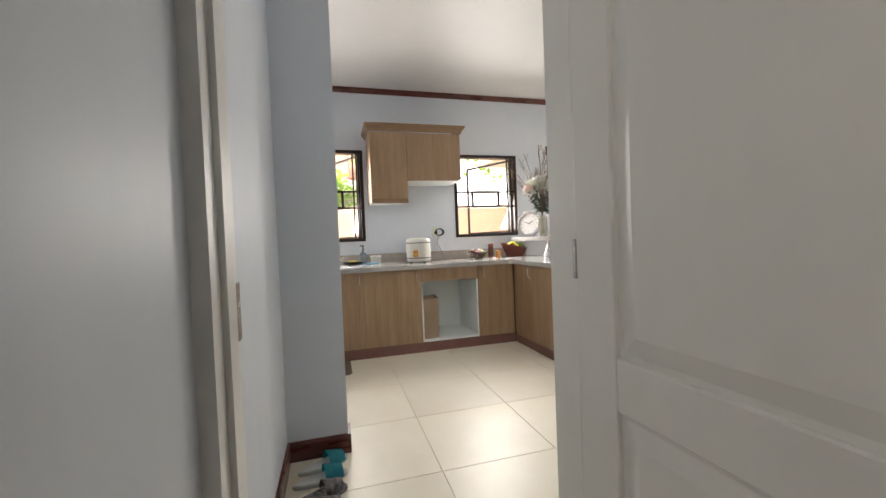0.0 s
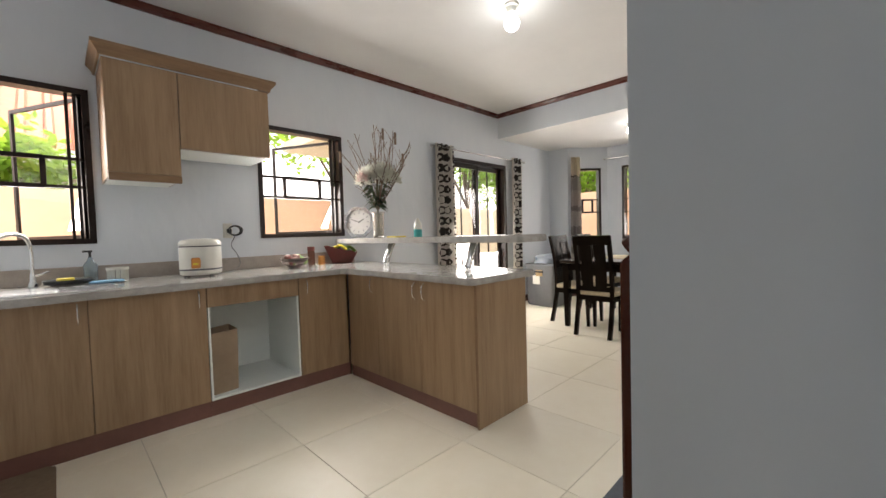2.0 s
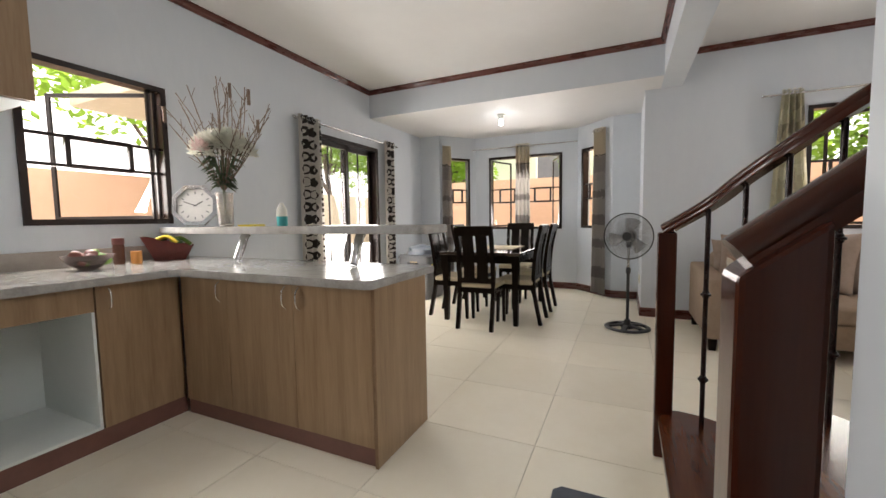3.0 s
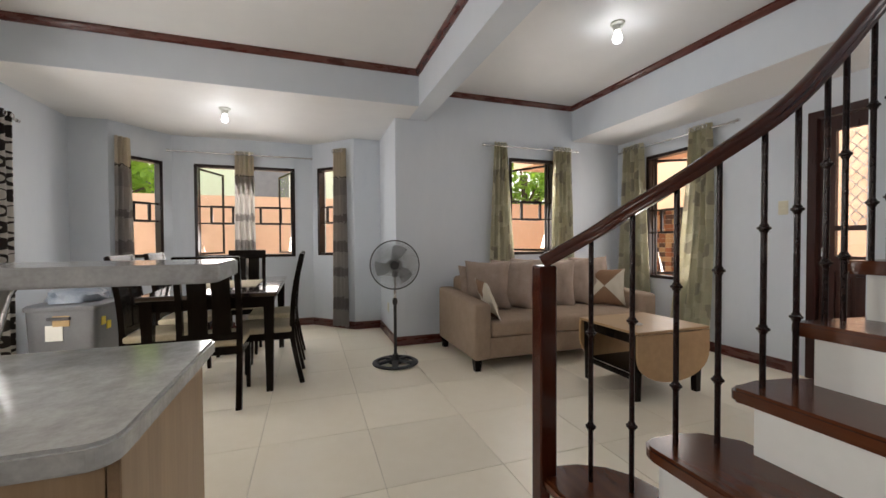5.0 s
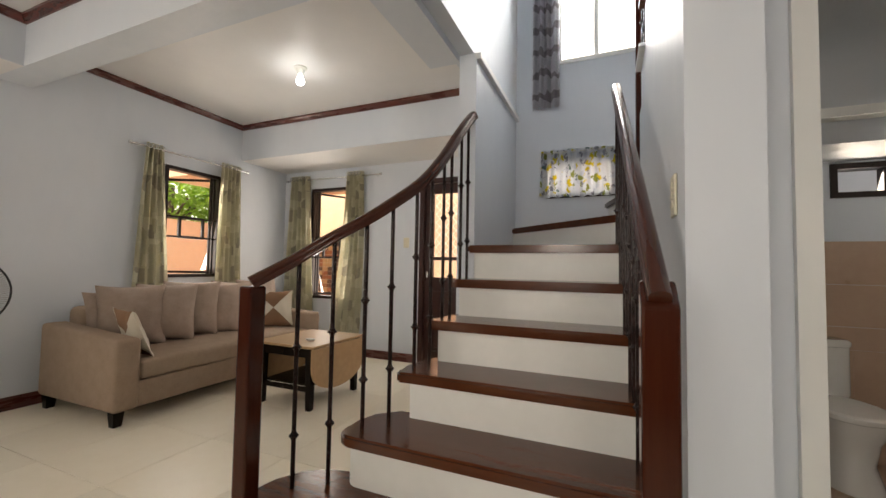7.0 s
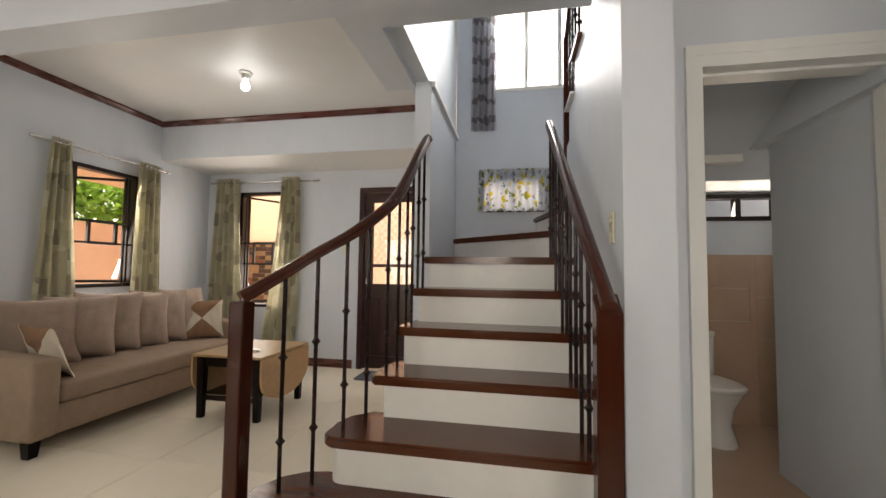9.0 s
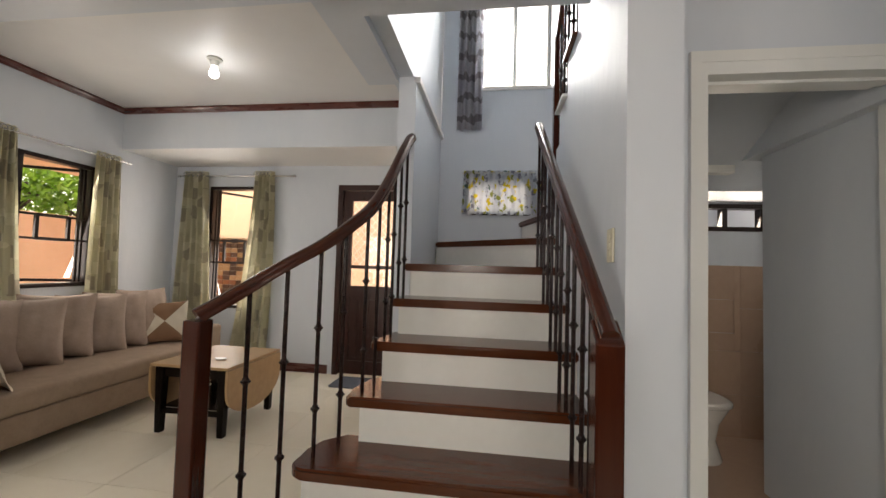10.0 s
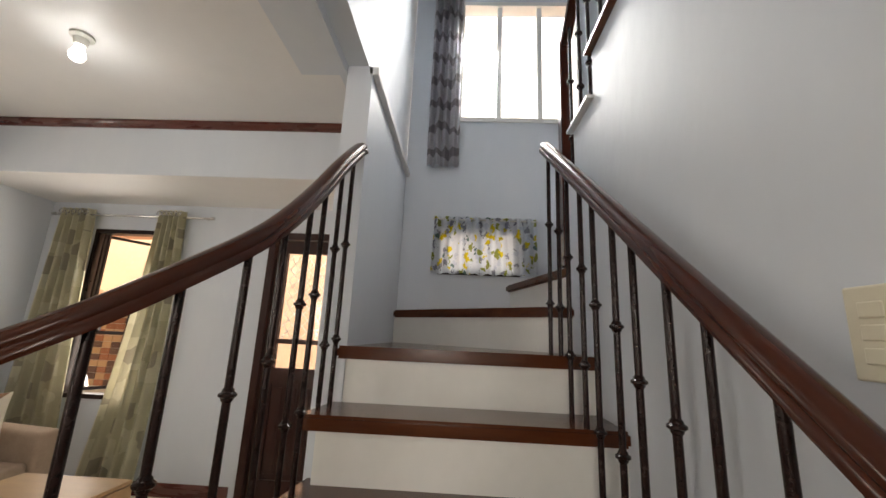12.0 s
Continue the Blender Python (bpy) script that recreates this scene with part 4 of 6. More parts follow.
OLIVE = cloth("curtain_olive", olive_build)
OLIVE.node_tree.nodes["Mix Shader"].inputs[0].default_value = 0.4
BAND = cloth("curtain_banded", band_build)
CIRC = cloth("curtain_circles", circle_build)
GREYC = cloth("curtain_grey", grey_build)
PRINT = cloth("curtain_print", print_build)
PRINT.node_tree.nodes["Mix Shader"].inputs[0].default_value = 0.5


def curtain(label, p0, p1, z0, z1, material, folds=5, amp=0.03, flare=1.0, skew=0.0, group="curtains", grommet=True, flat=False):
    """A hanging pleated panel between two plan points at the top; flare widens its foot, skew drifts it sideways."""
    a, b = Vector((*p0, 0)), Vector((*p1, 0))
    d = (b - a).normalized()
    nrm = Vector((d.y, -d.x, 0))
    w = (b - a).length
    nu, nv = folds * 10, 14
    bm = bmesh.new()
    uvl = bm.loops.layers.uv.new("UVMap")
    rng = random.Random(label + str(p0))
    ph = [rng.uniform(-0.5, 0.5) for _ in range(folds + 2)]
    grid, arcl = [], [0.0]
    for j in range(nv + 1):
        t = j / nv
        z = z1 + (z0 - z1) * t
        row = []
        for i in range(nu + 1):
            s = i / nu
            k = s * folds
            off = amp * (1.0 - 0.25 * t) * math.sin(2 * math.pi * k + 0.5 * t * ph[int(k)]) + 0.35 * amp * t * math.sin(2.3 * k + 4 * ph[0])
            u = (s - 0.5) * w * (1 + (flare - 1) * t) + 0.5 * w + skew * t * t
            row.append(bm.verts.new(a + d * u + nrm * off + Vector((0, 0, z + (0.006 * math.sin(5 * k) if j == nv else 0)))))
        grid.append(row)
    for i in range(nu):
        arcl.append(arcl[-1] + math.hypot(w / nu, 2 * math.pi * folds / nu * amp * math.cos(2 * math.pi * (i / nu) * folds)))
    for j in range(nv):
        for i in range(nu):
            f = bm.faces.new((grid[j][i], grid[j + 1][i], grid[j + 1][i + 1], grid[j][i + 1]))
            for lp, (ii, jj) in zip(f.loops, ((i, j), (i, j + 1), (i + 1, j + 1), (i + 1, j))):
                lp[uvl].uv = (w * ii / nu if flat else arcl[ii], (z1 - z0) * (1 - jj / nv))
    bmesh.ops.solidify(bm, geom=bm.faces[:], thickness=0.003)
    r = thing("curtain", label, "curtain", group=group)
    part("panel", bm, material, r, smooth=60)
    if grommet:
        for k in range(folds):
            c = a + d * (w * (k + 0.25) / folds) + nrm * (amp + 0.004)
            bmg = bmesh.new()
            pts = [(c.x + 0.02 * math.cos(q) * d.x, c.y + 0.02 * math.cos(q) * d.y, z1 - 0.035 + 0.02 * math.sin(q)) for q in [2 * math.pi * v / 12 for v in range(13)]]
            part("eyelet", tube(bmg, pts, 0.004, 5), STEEL, r, "steel eyelet", smooth=60)
    return r


def rod(p0, p1, z, inward, label="thin brushed steel curtain rod on wall brackets"):
    r = thing("curtain_rod", label, "curtain rod", group="curtain rods")
    a, b = Vector((*p0, z)), Vector((*p1, z))
    d = (b - a).normalized()
    part("pole", tube(bmesh.new(), [a, b], 0.0095, 10), STEEL, r, smooth=50)
    o = Vector((*inward, 0))
    for p in (a, b):
        s = -1 if p is a else 1
        part("finial", tube(bmesh.new(), [p + d * s * q for q in (0.0, 0.012, 0.02, 0.03)], 0.015, 10), STEEL, r, smooth=50)
        q = p - d * s * 0.06
        part("bracket", tube(bmesh.new(), [q, q - o], 0.006, 6), STEEL, r)
    return r


NI = (0, -0.07)
rod((4.05, N - 0.075), (6.0, N - 0.075), 2.20, NI)
curtain("white curtain with black circles beside the patio door", (4.09, N - 0.075), (4.42, N - 0.075), 0.03, 2.24, CIRC, 4, 0.032, 1.0, flat=True)
curtain("white curtain with black circles beside the patio door", (5.69, N - 0.075), (5.95, N - 0.075), 0.03, 2.24, CIRC, 3, 0.035, 1.0, flat=True)
rod((E - 0.075, 0.24), (E - 0.075, -1.02), 2.27, (-0.07, 0))
curtain("olive and beige patterned curtain beside the sofa window", (E - 0.075, 0.115), (E - 0.075, -0.045), 0.42, 2.31, OLIVE, 4, 0.032, 2.4, 0.03)
curtain("olive and beige patterned curtain beside the sofa window", (E - 0.075, -0.69), (E - 0.075, -0.945), 0.42, 2.31, OLIVE, 5, 0.032, 1.45, 0.03)
rod((5.78, S + 0.075), (4.31, S + 0.075), 2.285, (0, 0.07))
curtain("olive and beige patterned curtain at the front window", (5.708, S + 0.075), (5.415, S + 0.075), 0.32, 2.34, OLIVE, 5, 0.032, 1.85, 0.0)
curtain("olive and beige patterned curtain at the front window", (4.775, S + 0.085), (4.55, S + 0.085), 0.06, 2.34, OLIVE, 5, 0.036, 2.15, -0.15)
rod((BX - 0.08, 3.80), (BX - 0.08, 2.16), 2.29, (-0.075, 0))
curtain("cream-topped grey banded curtain over the bay window", (BX - 0.08, 3.08), (BX - 0.08, 2.86), 0.06, 2.33, BAND, 4, 0.03, 1.25)
curtain("cream-topped grey banded curtain at the bay's side window", (7.00, 4.08), (6.88, 4.18), 0.06, 2.33, BAND, 3, 0.03, 1.4)
curtain("cream-topped grey banded curtain at the bay's side window", (7.02, 1.86), (6.90, 1.73), 0.04, 2.37, BAND, 4, 0.03, 1.5)
curtain("long grey patterned curtain at the upper stair window", (2.335, LY + 0.06), (2.10, LY + 0.06), 2.61, 4.25, GREYC, 4, 0.03, 1.05, grommet=False)
curtain("short printed cafe curtain with yellow flowers", (2.255, LY + 0.05), (1.51, LY + 0.05), 1.785, 2.21, PRINT, 10, 0.016, 1.04, grommet=False)
r = thing("curtain_rod", "thin white rod of the cafe curtain", "curtain rod", group="curtain rods")
part("pole", tube(bmesh.new(), [(2.27, LY + 0.05, 2.19), (1.50, LY + 0.05, 2.19)], 0.006, 8), PLASTW, r)

# ---- lamps ----


def ceiling_lamp(x, y, zc, rb, label):
    r = thing("ceiling_lamp", label, "ceiling lamp", group="ceiling lamps")
    part("holder", lathe(bmesh.new(), x, y, [(0.055, zc), (0.055, zc - 0.012), (0.036, zc - 0.022), (0.03, zc - 0.055), (0.026, zc - 0.06)], 20), PLASTW, r, smooth=40)
    z = zc - 0.06
    b = part("bulb", lathe(bmesh.new(), x, y, [(0.016, z), (0.02, z - 0.01), (rb * 0.75, z - 0.02 - rb * 0.4), (rb, z - 0.02 - rb), (rb * 0.8, z - 0.02 - rb * 1.6), (rb * 0.4, z - 0.02 - rb * 1.92), (0.004, z - 0.02 - rb * 2)], 18), BULB, r, "lit white bulb", smooth=60)
    b.visible_shadow = False


ceiling_lamp(3.28, 2.80, CEIL, 0.06, "lit white globe bulb in a ceiling holder")
ceiling_lamp(6.12, 2.97, SOF, 0.032, "lit bare bulb in a small ceiling holder")
ceiling_lamp(4.15, -0.12, CEIL, 0.038, "lit bare bulb in a small ceiling holder")

# ---- kitchen things ----
SOAPG = mat("clear_soap", (0.55, 0.68, 0.75), 0.1, trans=0.8)
BLUEP = mat("blue_plastic", (0.16, 0.35, 0.55), 0.4, col2=(0.22, 0.42, 0.6), scale=9)
YELL = mat("yellow_plastic", (0.65, 0.50, 0.04), 0.5, col2=(0.7, 0.56, 0.06), scale=9)
ORNG = mat("orange_wax", (0.55, 0.22, 0.05), 0.5, col2=(0.62, 0.27, 0.07), scale=9)
BROWNG = mat("brown_glass", (0.10, 0.04, 0.025), 0.15, col2=(0.14, 0.06, 0.04), scale=9)
REDB = mat("red_brown_lacquer", (0.12, 0.022, 0.018), 0.35, col2=(0.17, 0.035, 0.025), scale=9)
KRAFT = mat("kraft_paper", (0.30, 0.215, 0.145), 0.85, col2=(0.36, 0.265, 0.185), scale=6, bump=0.4, bscale=14)
TEAL = mat("teal_plastic", (0.03, 0.30, 0.30), 0.35, col2=(0.04, 0.36, 0.36), scale=9)
BOWLG = mat("bowl_glass", (0.85, 0.8, 0.75), 0.05, trans=0.85)
SMOKE = mat("smoky_bowl_glass", (0.42, 0.33, 0.30), 0.12, trans=0.7)
FRUIT = mat("dark_red_fruit", (0.14, 0.035, 0.03), 0.4, col2=(0.22, 0.07, 0.05), scale=20)
GREENV = mat("green_vegetable", (0.12, 0.26, 0.04), 0.5, col2=(0.2, 0.34, 0.06), scale=12)
PETAL = mat("white_petal", (0.72, 0.72, 0.64), 0.6, col2=(0.78, 0.78, 0.72), scale=12)
PINKP = mat("pink_petal", (0.66, 0.50, 0.48), 0.6, col2=(0.72, 0.58, 0.55), scale=12)
TWIG = mat("dry_twig", (0.13, 0.085, 0.06), 0.85, col2=(0.2, 0.14, 0.1), scale=20)
DLEAF = mat("dark_leaf", (0.025, 0.055, 0.018), 0.45, col2=(0.05, 0.09, 0.03), scale=9)
BLACKR = mat("black_rubber", (0.012, 0.012, 0.012), 0.6)
GREYM = mat("grey_mat_fabric", (0.085, 0.095, 0.115), 0.95, col2=(0.12, 0.13, 0.15), scale=40, bump=0.6, bscale=200)
BRNM = mat("brown_mat_fabric", (0.16, 0.11, 0.07), 0.95, col2=(0.21, 0.15, 0.1), scale=40, bump=0.6, bscale=200)

r = thing("kitchen_sink", "inset stainless steel sink with a drainer", "sink")
bm = bmesh.new()
prism(bm, [(0.36, 3.86), (0.98, 3.86), (0.98, 4.30), (0.36, 4.30)], 0.871, 0.876, bev=0.002)
part("rim", bm, STEEL, r)
bm = bmesh.new()
for q in ((0.38, 3.89, 0.70, 4.26),):
    vs = [bm.verts.new(v) for v in ((q[0], q[1], 0.878), (q[2], q[1], 0.878), (q[2], q[3], 0.878), (q[0], q[3], 0.878))]
    f = bm.faces.new(vs)
    ex = bmesh.ops.inset_region(bm, faces=[f], thickness=0.02)
part("basin", bm, STEEL, r)
for k in range(7):
    part("drainer_ridge", B(0.73, 3.90 + 0.05 * k, 0.876, 0.96, 3.912 + 0.05 * k, 0.879), STEEL, r)
r = thing("faucet", "chrome gooseneck kitchen faucet", "faucet")
part("base", lathe(bmesh.new(), 0.62, 4.42, [(0.026, 0.87), (0.026, 0.89), (0.016, 0.91), (0.014, 0.96)], 14), CHROME, r, smooth=40)
part("spout", tube(bmesh.new(), spline([(0.62, 4.42, 0.95), (0.62, 4.42, 1.10), (0.60, 4.39, 1.17), (0.55, 4.33, 1.19), (0.50, 4.27, 1.16), (0.48, 4.25, 1.09)], 6), 0.011, 10), CHROME, r, smooth=60)
part("lever", tube(bmesh.new(), [(0.635, 4.42, 0.94), (0.69, 4.41, 0.965)], 0.006, 8), CHROME, r)
r = thing("soap_bottle", "clear pump bottle of dish soap", "bottle")
part("body", lathe(bmesh.new(), 0.88, 4.42, [(0.032, 0.871), (0.035, 0.88), (0.035, 0.99), (0.014, 1.02), (0.012, 1.035)], 16), SOAPG, r, smooth=40)
part("pump", bars(cyl(bmesh.new(), 0.88, 4.42, 1.035, 1.075, 0.007, n=8), [(0.845, 4.412, 1.07, 0.892, 4.428, 1.082)]), PLASTB, r)
r = thing("cutlery_basket", "white slotted plastic cutlery basket", "basket")
bm = bmesh.new()
for k in range(12):
    a = 2 * math.pi * k / 12
    box(bm, 1.01 + 0.05 * math.cos(a) - 0.006, 4.38 + 0.05 * math.sin(a) - 0.006, 0.872, 1.01 + 0.05 * math.cos(a) + 0.006, 4.38 + 0.05 * math.sin(a) + 0.006, 0.955)
part("slats", bm, PLASTW, r)
part("rim", lathe(bmesh.new(), 1.01, 4.38, [(0.052, 0.95), (0.06, 0.95), (0.06, 0.965), (0.052, 0.965), (0.052, 0.95)], 20, cap=False), PLASTW, r)
part("bottom", cyl(bmesh.new(), 1.01, 4.38, 0.871, 0.876, 0.055), PLASTW, r)
r = thing("dish_tray", "black tray with a yellow sponge by the sink", "tray")
part("tray", lathe(bmesh.new(), 0.77, 4.33, [(0.07, 0.880), (0.105, 0.892), (0.112, 0.912), (0.104, 0.912), (0.07, 0.888)], 22), PLASTB, r, smooth=40)
part("sponge", B(0.72, 4.30, 0.892, 0.80, 4.36, 0.922, bev=0.006), YELL, r, "yellow sponge")
r = thing("dish_cloth", "folded blue dish cloth beside the sink", "cloth")
part("cloth", B(0.86, 4.24, 0.878, 1.03, 4.33, 0.893, bev=0.006), BLUEP, r)

r = thing("rice_cooker", "cream rice cooker with an orange front panel", "rice cooker", pose(1.47, 4.28, 0.871, 0, 0, -28))


def oval(bm, prof, sx, sy, n=28, p=3.0):
    rings = []
    for rr, z in prof:
        rg = []
        for k in range(n):
            a = 2 * math.pi * k / n
            c, s = math.cos(a), math.sin(a)
            rg.append(bm.verts.new((sx * rr * math.copysign(abs(c) ** (2 / p), c), sy * rr * math.copysign(abs(s) ** (2 / p), s), z)))
        rings.append(rg)
    for a, b in zip(rings, rings[1:]):
        for k in range(n):
            bm.faces.new((a[k], a[(k + 1) % n], b[(k + 1) % n], b[k]))
    bm.faces.new(rings[0][::-1])
    bm.faces.new(rings[-1])
    return bm


part("body", oval(bmesh.new(), [(0.9, 0.012), (0.97, 0.02), (1.0, 0.05), (1.0, 0.20), (0.98, 0.215)], 0.127, 0.118), PLASTW, r, smooth=40)
part("base_ring", oval(bmesh.new(), [(0.98, 0.044), (1.015, 0.046), (1.015, 0.056), (0.98, 0.058)], 0.127, 0.118), PLASTG, r, smooth=40)
part("lid", oval(bmesh.new(), [(1.0, 0.218), (1.01, 0.224), (1.0, 0.242), (0.9, 0.258), (0.5, 0.268)], 0.127, 0.118), PLASTW, r, smooth=50)
part("lid_seam", oval(bmesh.new(), [(0.98, 0.209), (1.006, 0.2105), (1.006, 0.2155), (0.98, 0.217)], 0.127, 0.118), PLASTB, r, "thin dark seam", smooth=40)
part("front_panel", turned(B(-0.028, -0.125, 0.062, 0.028, -0.114, 0.135, bev=0.01), Matrix()), ORNG, r, "orange switch panel")
part("switch_lever", B(-0.016, -0.131, 0.085, 0.016, -0.1235, 0.10, bev=0.003), YELL, r, "yellow lever")
for x in (-0.08, 0.08):
    part("foot", cyl(bmesh.new(), x, -0.05, 0.0, 0.014, 0.018), PLASTB, r)
r = thing("wall_socket", "white wall socket with a coiled black cord plugged in", "socket")
part("plate", B(1.71, N - 0.012, 1.14, 1.78, N - 0.0005, 1.26, bev=0.004), PLASTW, r)
bm = bmesh.new()
for k in range(4):
    pts = [(1.79 + (0.042 + 0.004 * k) * math.cos(q + k), N - 0.035 - 0.008 * k, 1.20 + (0.036 + 0.005 * (k % 2)) * math.sin(q + k)) for q in [2 * math.pi * v / 16 for v in range(17)]]
    tube(bm, pts, 0.0045, 6)
part("coiled_cord", bm, BLACKR, r, "coiled black cord", smooth=60)
part("plug", B(1.735, N - 0.05, 1.18, 1.765, N - 0.011, 1.215, bev=0.006), BLACKR, r)
r = thing("power_cord", "thin grey appliance cord hanging down the wall", "cord")
part("cord", tube(bmesh.new(), spline([(1.80, N - 0.03, 1.17), (1.76, N - 0.03, 1.08), (1.79, N - 0.06, 1.01), (1.80, 4.50, 0.93), (1.72, 4.42, 0.878), (1.60, 4.36, 0.876), (1.58, 4.33, 0.93)], 6), 0.003, 6), PLASTG, r, smooth=60)

r = thing("fruit_bowl", "clear glass bowl holding dark fruit", "bowl")
part("bowl", lathe(bmesh.new(), 2.17, 4.30, [(0.045, 0.871), (0.05, 0.876), (0.10, 0.91), (0.125, 0.955), (0.120, 0.955), (0.095, 0.914), (0.045, 0.882)], 26), SMOKE, r, smooth=60)
rng = random.Random(4)
for k in range(14):
    x, y = 2.17 + rng.uniform(-0.075, 0.075), 4.30 + rng.uniform(-0.075, 0.075)
    bm = bmesh.new()
    bmesh.ops.create_icosphere(bm, subdivisions=2, radius=0.03, matrix=Matrix.Translation((x, y, 0.922 + 0.018 * (k % 3))) @ Matrix.Diagonal((1, 1, 0.9, 1)))
    part("fruit", bm, FRUIT if k % 4 else GREENV, r, smooth=60)
r = thing("spice_jar", "tall dark brown jar with a cap", "jar")
part("body", lathe(bmesh.new(), 2.39, 4.44, [(0.030, 0.871), (0.032, 0.875), (0.032, 0.99), (0.028, 1.0)], 16), BROWNG, r, smooth=40)
part("cap", lathe(bmesh.new(), 2.39, 4.44, [(0.033, 1.0), (0.033, 1.035), (0.030, 1.04)], 16), REDB, r, smooth=40)
r = thing("candle", "orange candle in a glass cup", "candle")
part("cup", lathe(bmesh.new(), 2.45, 4.36, [(0.028, 0.871), (0.031, 0.875), (0.031, 0.955), (0.028, 0.955)], 16), ORNG, r, smooth=40)
r = thing("vegetable_basket", "dark red basket of green vegetables in the counter corner", "basket", pose(2.70, 4.42, 0.871, 0, 0, -35))
bm = bmesh.new()
lo = [(-0.09, -0.06, 0), (0.09, -0.06, 0), (0.09, 0.06, 0), (-0.09, 0.06, 0)]
hi = [(-0.16, -0.09, 0.17), (0.14, -0.09, 0.10), (0.14, 0.09, 0.10), (-0.16, 0.09, 0.17)]
va, vb = [bm.verts.new(v) for v in lo], [bm.verts.new(v) for v in hi]
bm.faces.new(va)
for k in range(4):
    bm.faces.new((va[k], va[(k + 1) % 4], vb[(k + 1) % 4], vb[k]))
bmesh.ops.solidify(bm, geom=bm.faces[:], thickness=0.006)
part("basket", bm, REDB, r)
for k in range(8):
    a, b = rng.uniform(-0.1, 0.08), rng.uniform(-0.05, 0.05)
    part("vegetable", tube(bmesh.new(), spline([(a - 0.06, b, 0.145 - 0.2 * a), (a, b + 0.01, 0.165 - 0.2 * a), (a + 0.06, b - 0.01, 0.12 - 0.2 * a)], 4), 0.013, 8), (GREENV, YELL, PETAL, DLEAF)[k % 4], r, smooth=60)

r = thing("wall_clock", "silver octagonal clock leaning against the wall", "clock", pose(2.925, 4.45, 1.262, 82, 0, -52))
octo = [(math.cos(radians(22.5 + 45 * k)), math.sin(radians(22.5 + 45 * k))) for k in range(8)]
bm = bmesh.new()
o1 = [bm.verts.new((0.165 * x, 0.165 * y, 0)) for x, y in octo]
o2 = [bm.verts.new((0.165 * x, 0.165 * y, 0.035)) for x, y in octo]
o3 = [bm.verts.new((0.135 * x, 0.135 * y, 0.035)) for x, y in octo]
o4 = [bm.verts.new((0.132 * x, 0.132 * y, 0.018)) for x, y in octo]
for a, b in ((o1, o2), (o2, o3), (o3, o4)):
    for k in range(8):
        bm.faces.new((a[k], a[(k + 1) % 8], b[(k + 1) % 8], b[k]))
bm.faces.new(o1[::-1])
part("case", bm, STEEL, r, "silver octagonal case")
bm = prism(bmesh.new(), [(0.132 * x, 0.132 * y) for x, y in octo], 0.012, 0.019)
part("dial", bm, mat("clock_dial", (0.40, 0.39, 0.37), 0.4, col2=(0.45, 0.44, 0.42), scale=9), r, "pale grey dial")
for k in range(12):
    a = radians(30 * k)
    part("hour_mark", turned(B(-0.004, 0.088, 0.019, 0.004, 0.108, 0.0205), pose(0, 0, 0, 0, 0, -30 * k)), PLASTG, r)
for a, ln, w in ((-60, 0.06, 0.004), (70, 0.085, 0.003)):
    part("pointer", turned(B(-w, -0.012, 0.021, w, ln, 0.0225), pose(0, 0, 0, 0, 0, a)), PLASTB, r)

vx, vy, vz = 2.88, 4.06, 1.1025
r = thing("flower_vase", "clear glass vase of white flowers and dry twigs", "vase")
part("glass", lathe(bmesh.new(), vx, vy, [(0.04, vz), (0.05, vz + 0.01), (0.055, vz + 0.22), (0.06, vz + 0.24), (0.055, vz + 0.24), (0.05, vz + 0.02), (0.03, vz + 0.014)], 22), BOWLG, r, smooth=50)
rng = random.Random(11)
bm = bmesh.new()
for k in range(14):
    a, s = rng.uniform(0, 6.28), rng.uniform(0, 0.03)
    tube(bm, spline([(vx + s * math.cos(a), vy + s * math.sin(a), vz + 0.03), (vx - 0.3 * s * math.cos(a), vy - 0.3 * s * math.sin(a), vz + 0.24), (vx + 0.07 * math.cos(a), vy + 0.07 * math.sin(a), vz + 0.48)], 4), 0.004, 5)
part("stems", bm, DLEAF, r, "green stems", smooth=60)
for k in range(26):
    a, e = rng.uniform(0, 6.28), rng.uniform(0.1, 1.0)
    base = Vector((vx, vy, vz + 0.25))
    tip = Vector((vx + 0.38 * e * math.cos(a), vy + 0.38 * e * math.sin(a), vz + rng.uniform(0.75, 1.06) - 0.15 * e))
    mid = base.lerp(tip, 0.55) + Vector((rng.uniform(-0.04, 0.04), rng.uniform(-0.04, 0.04), rng.uniform(0, 0.05)))
    bm = bmesh.new()
    tube(bm, spline([base, mid, tip], 5), 0.0034, 5)
    for q in range(4):
        p = base.lerp(mid, 0.4).lerp(tip, 0.25 + 0.2 * q)
        tube(bm, [p, p + Vector((rng.uniform(-0.07, 0.07), rng.uniform(-0.07, 0.07), rng.uniform(0.04, 0.12)))], 0.0022, 4)
    if k % 7 == 0:
        tube(bm, [tip - Vector((0, 0, 0.1)), tip], 0.011, 6)
    part("twig", bm, TWIG, r, "dry brown twig", smooth=60)


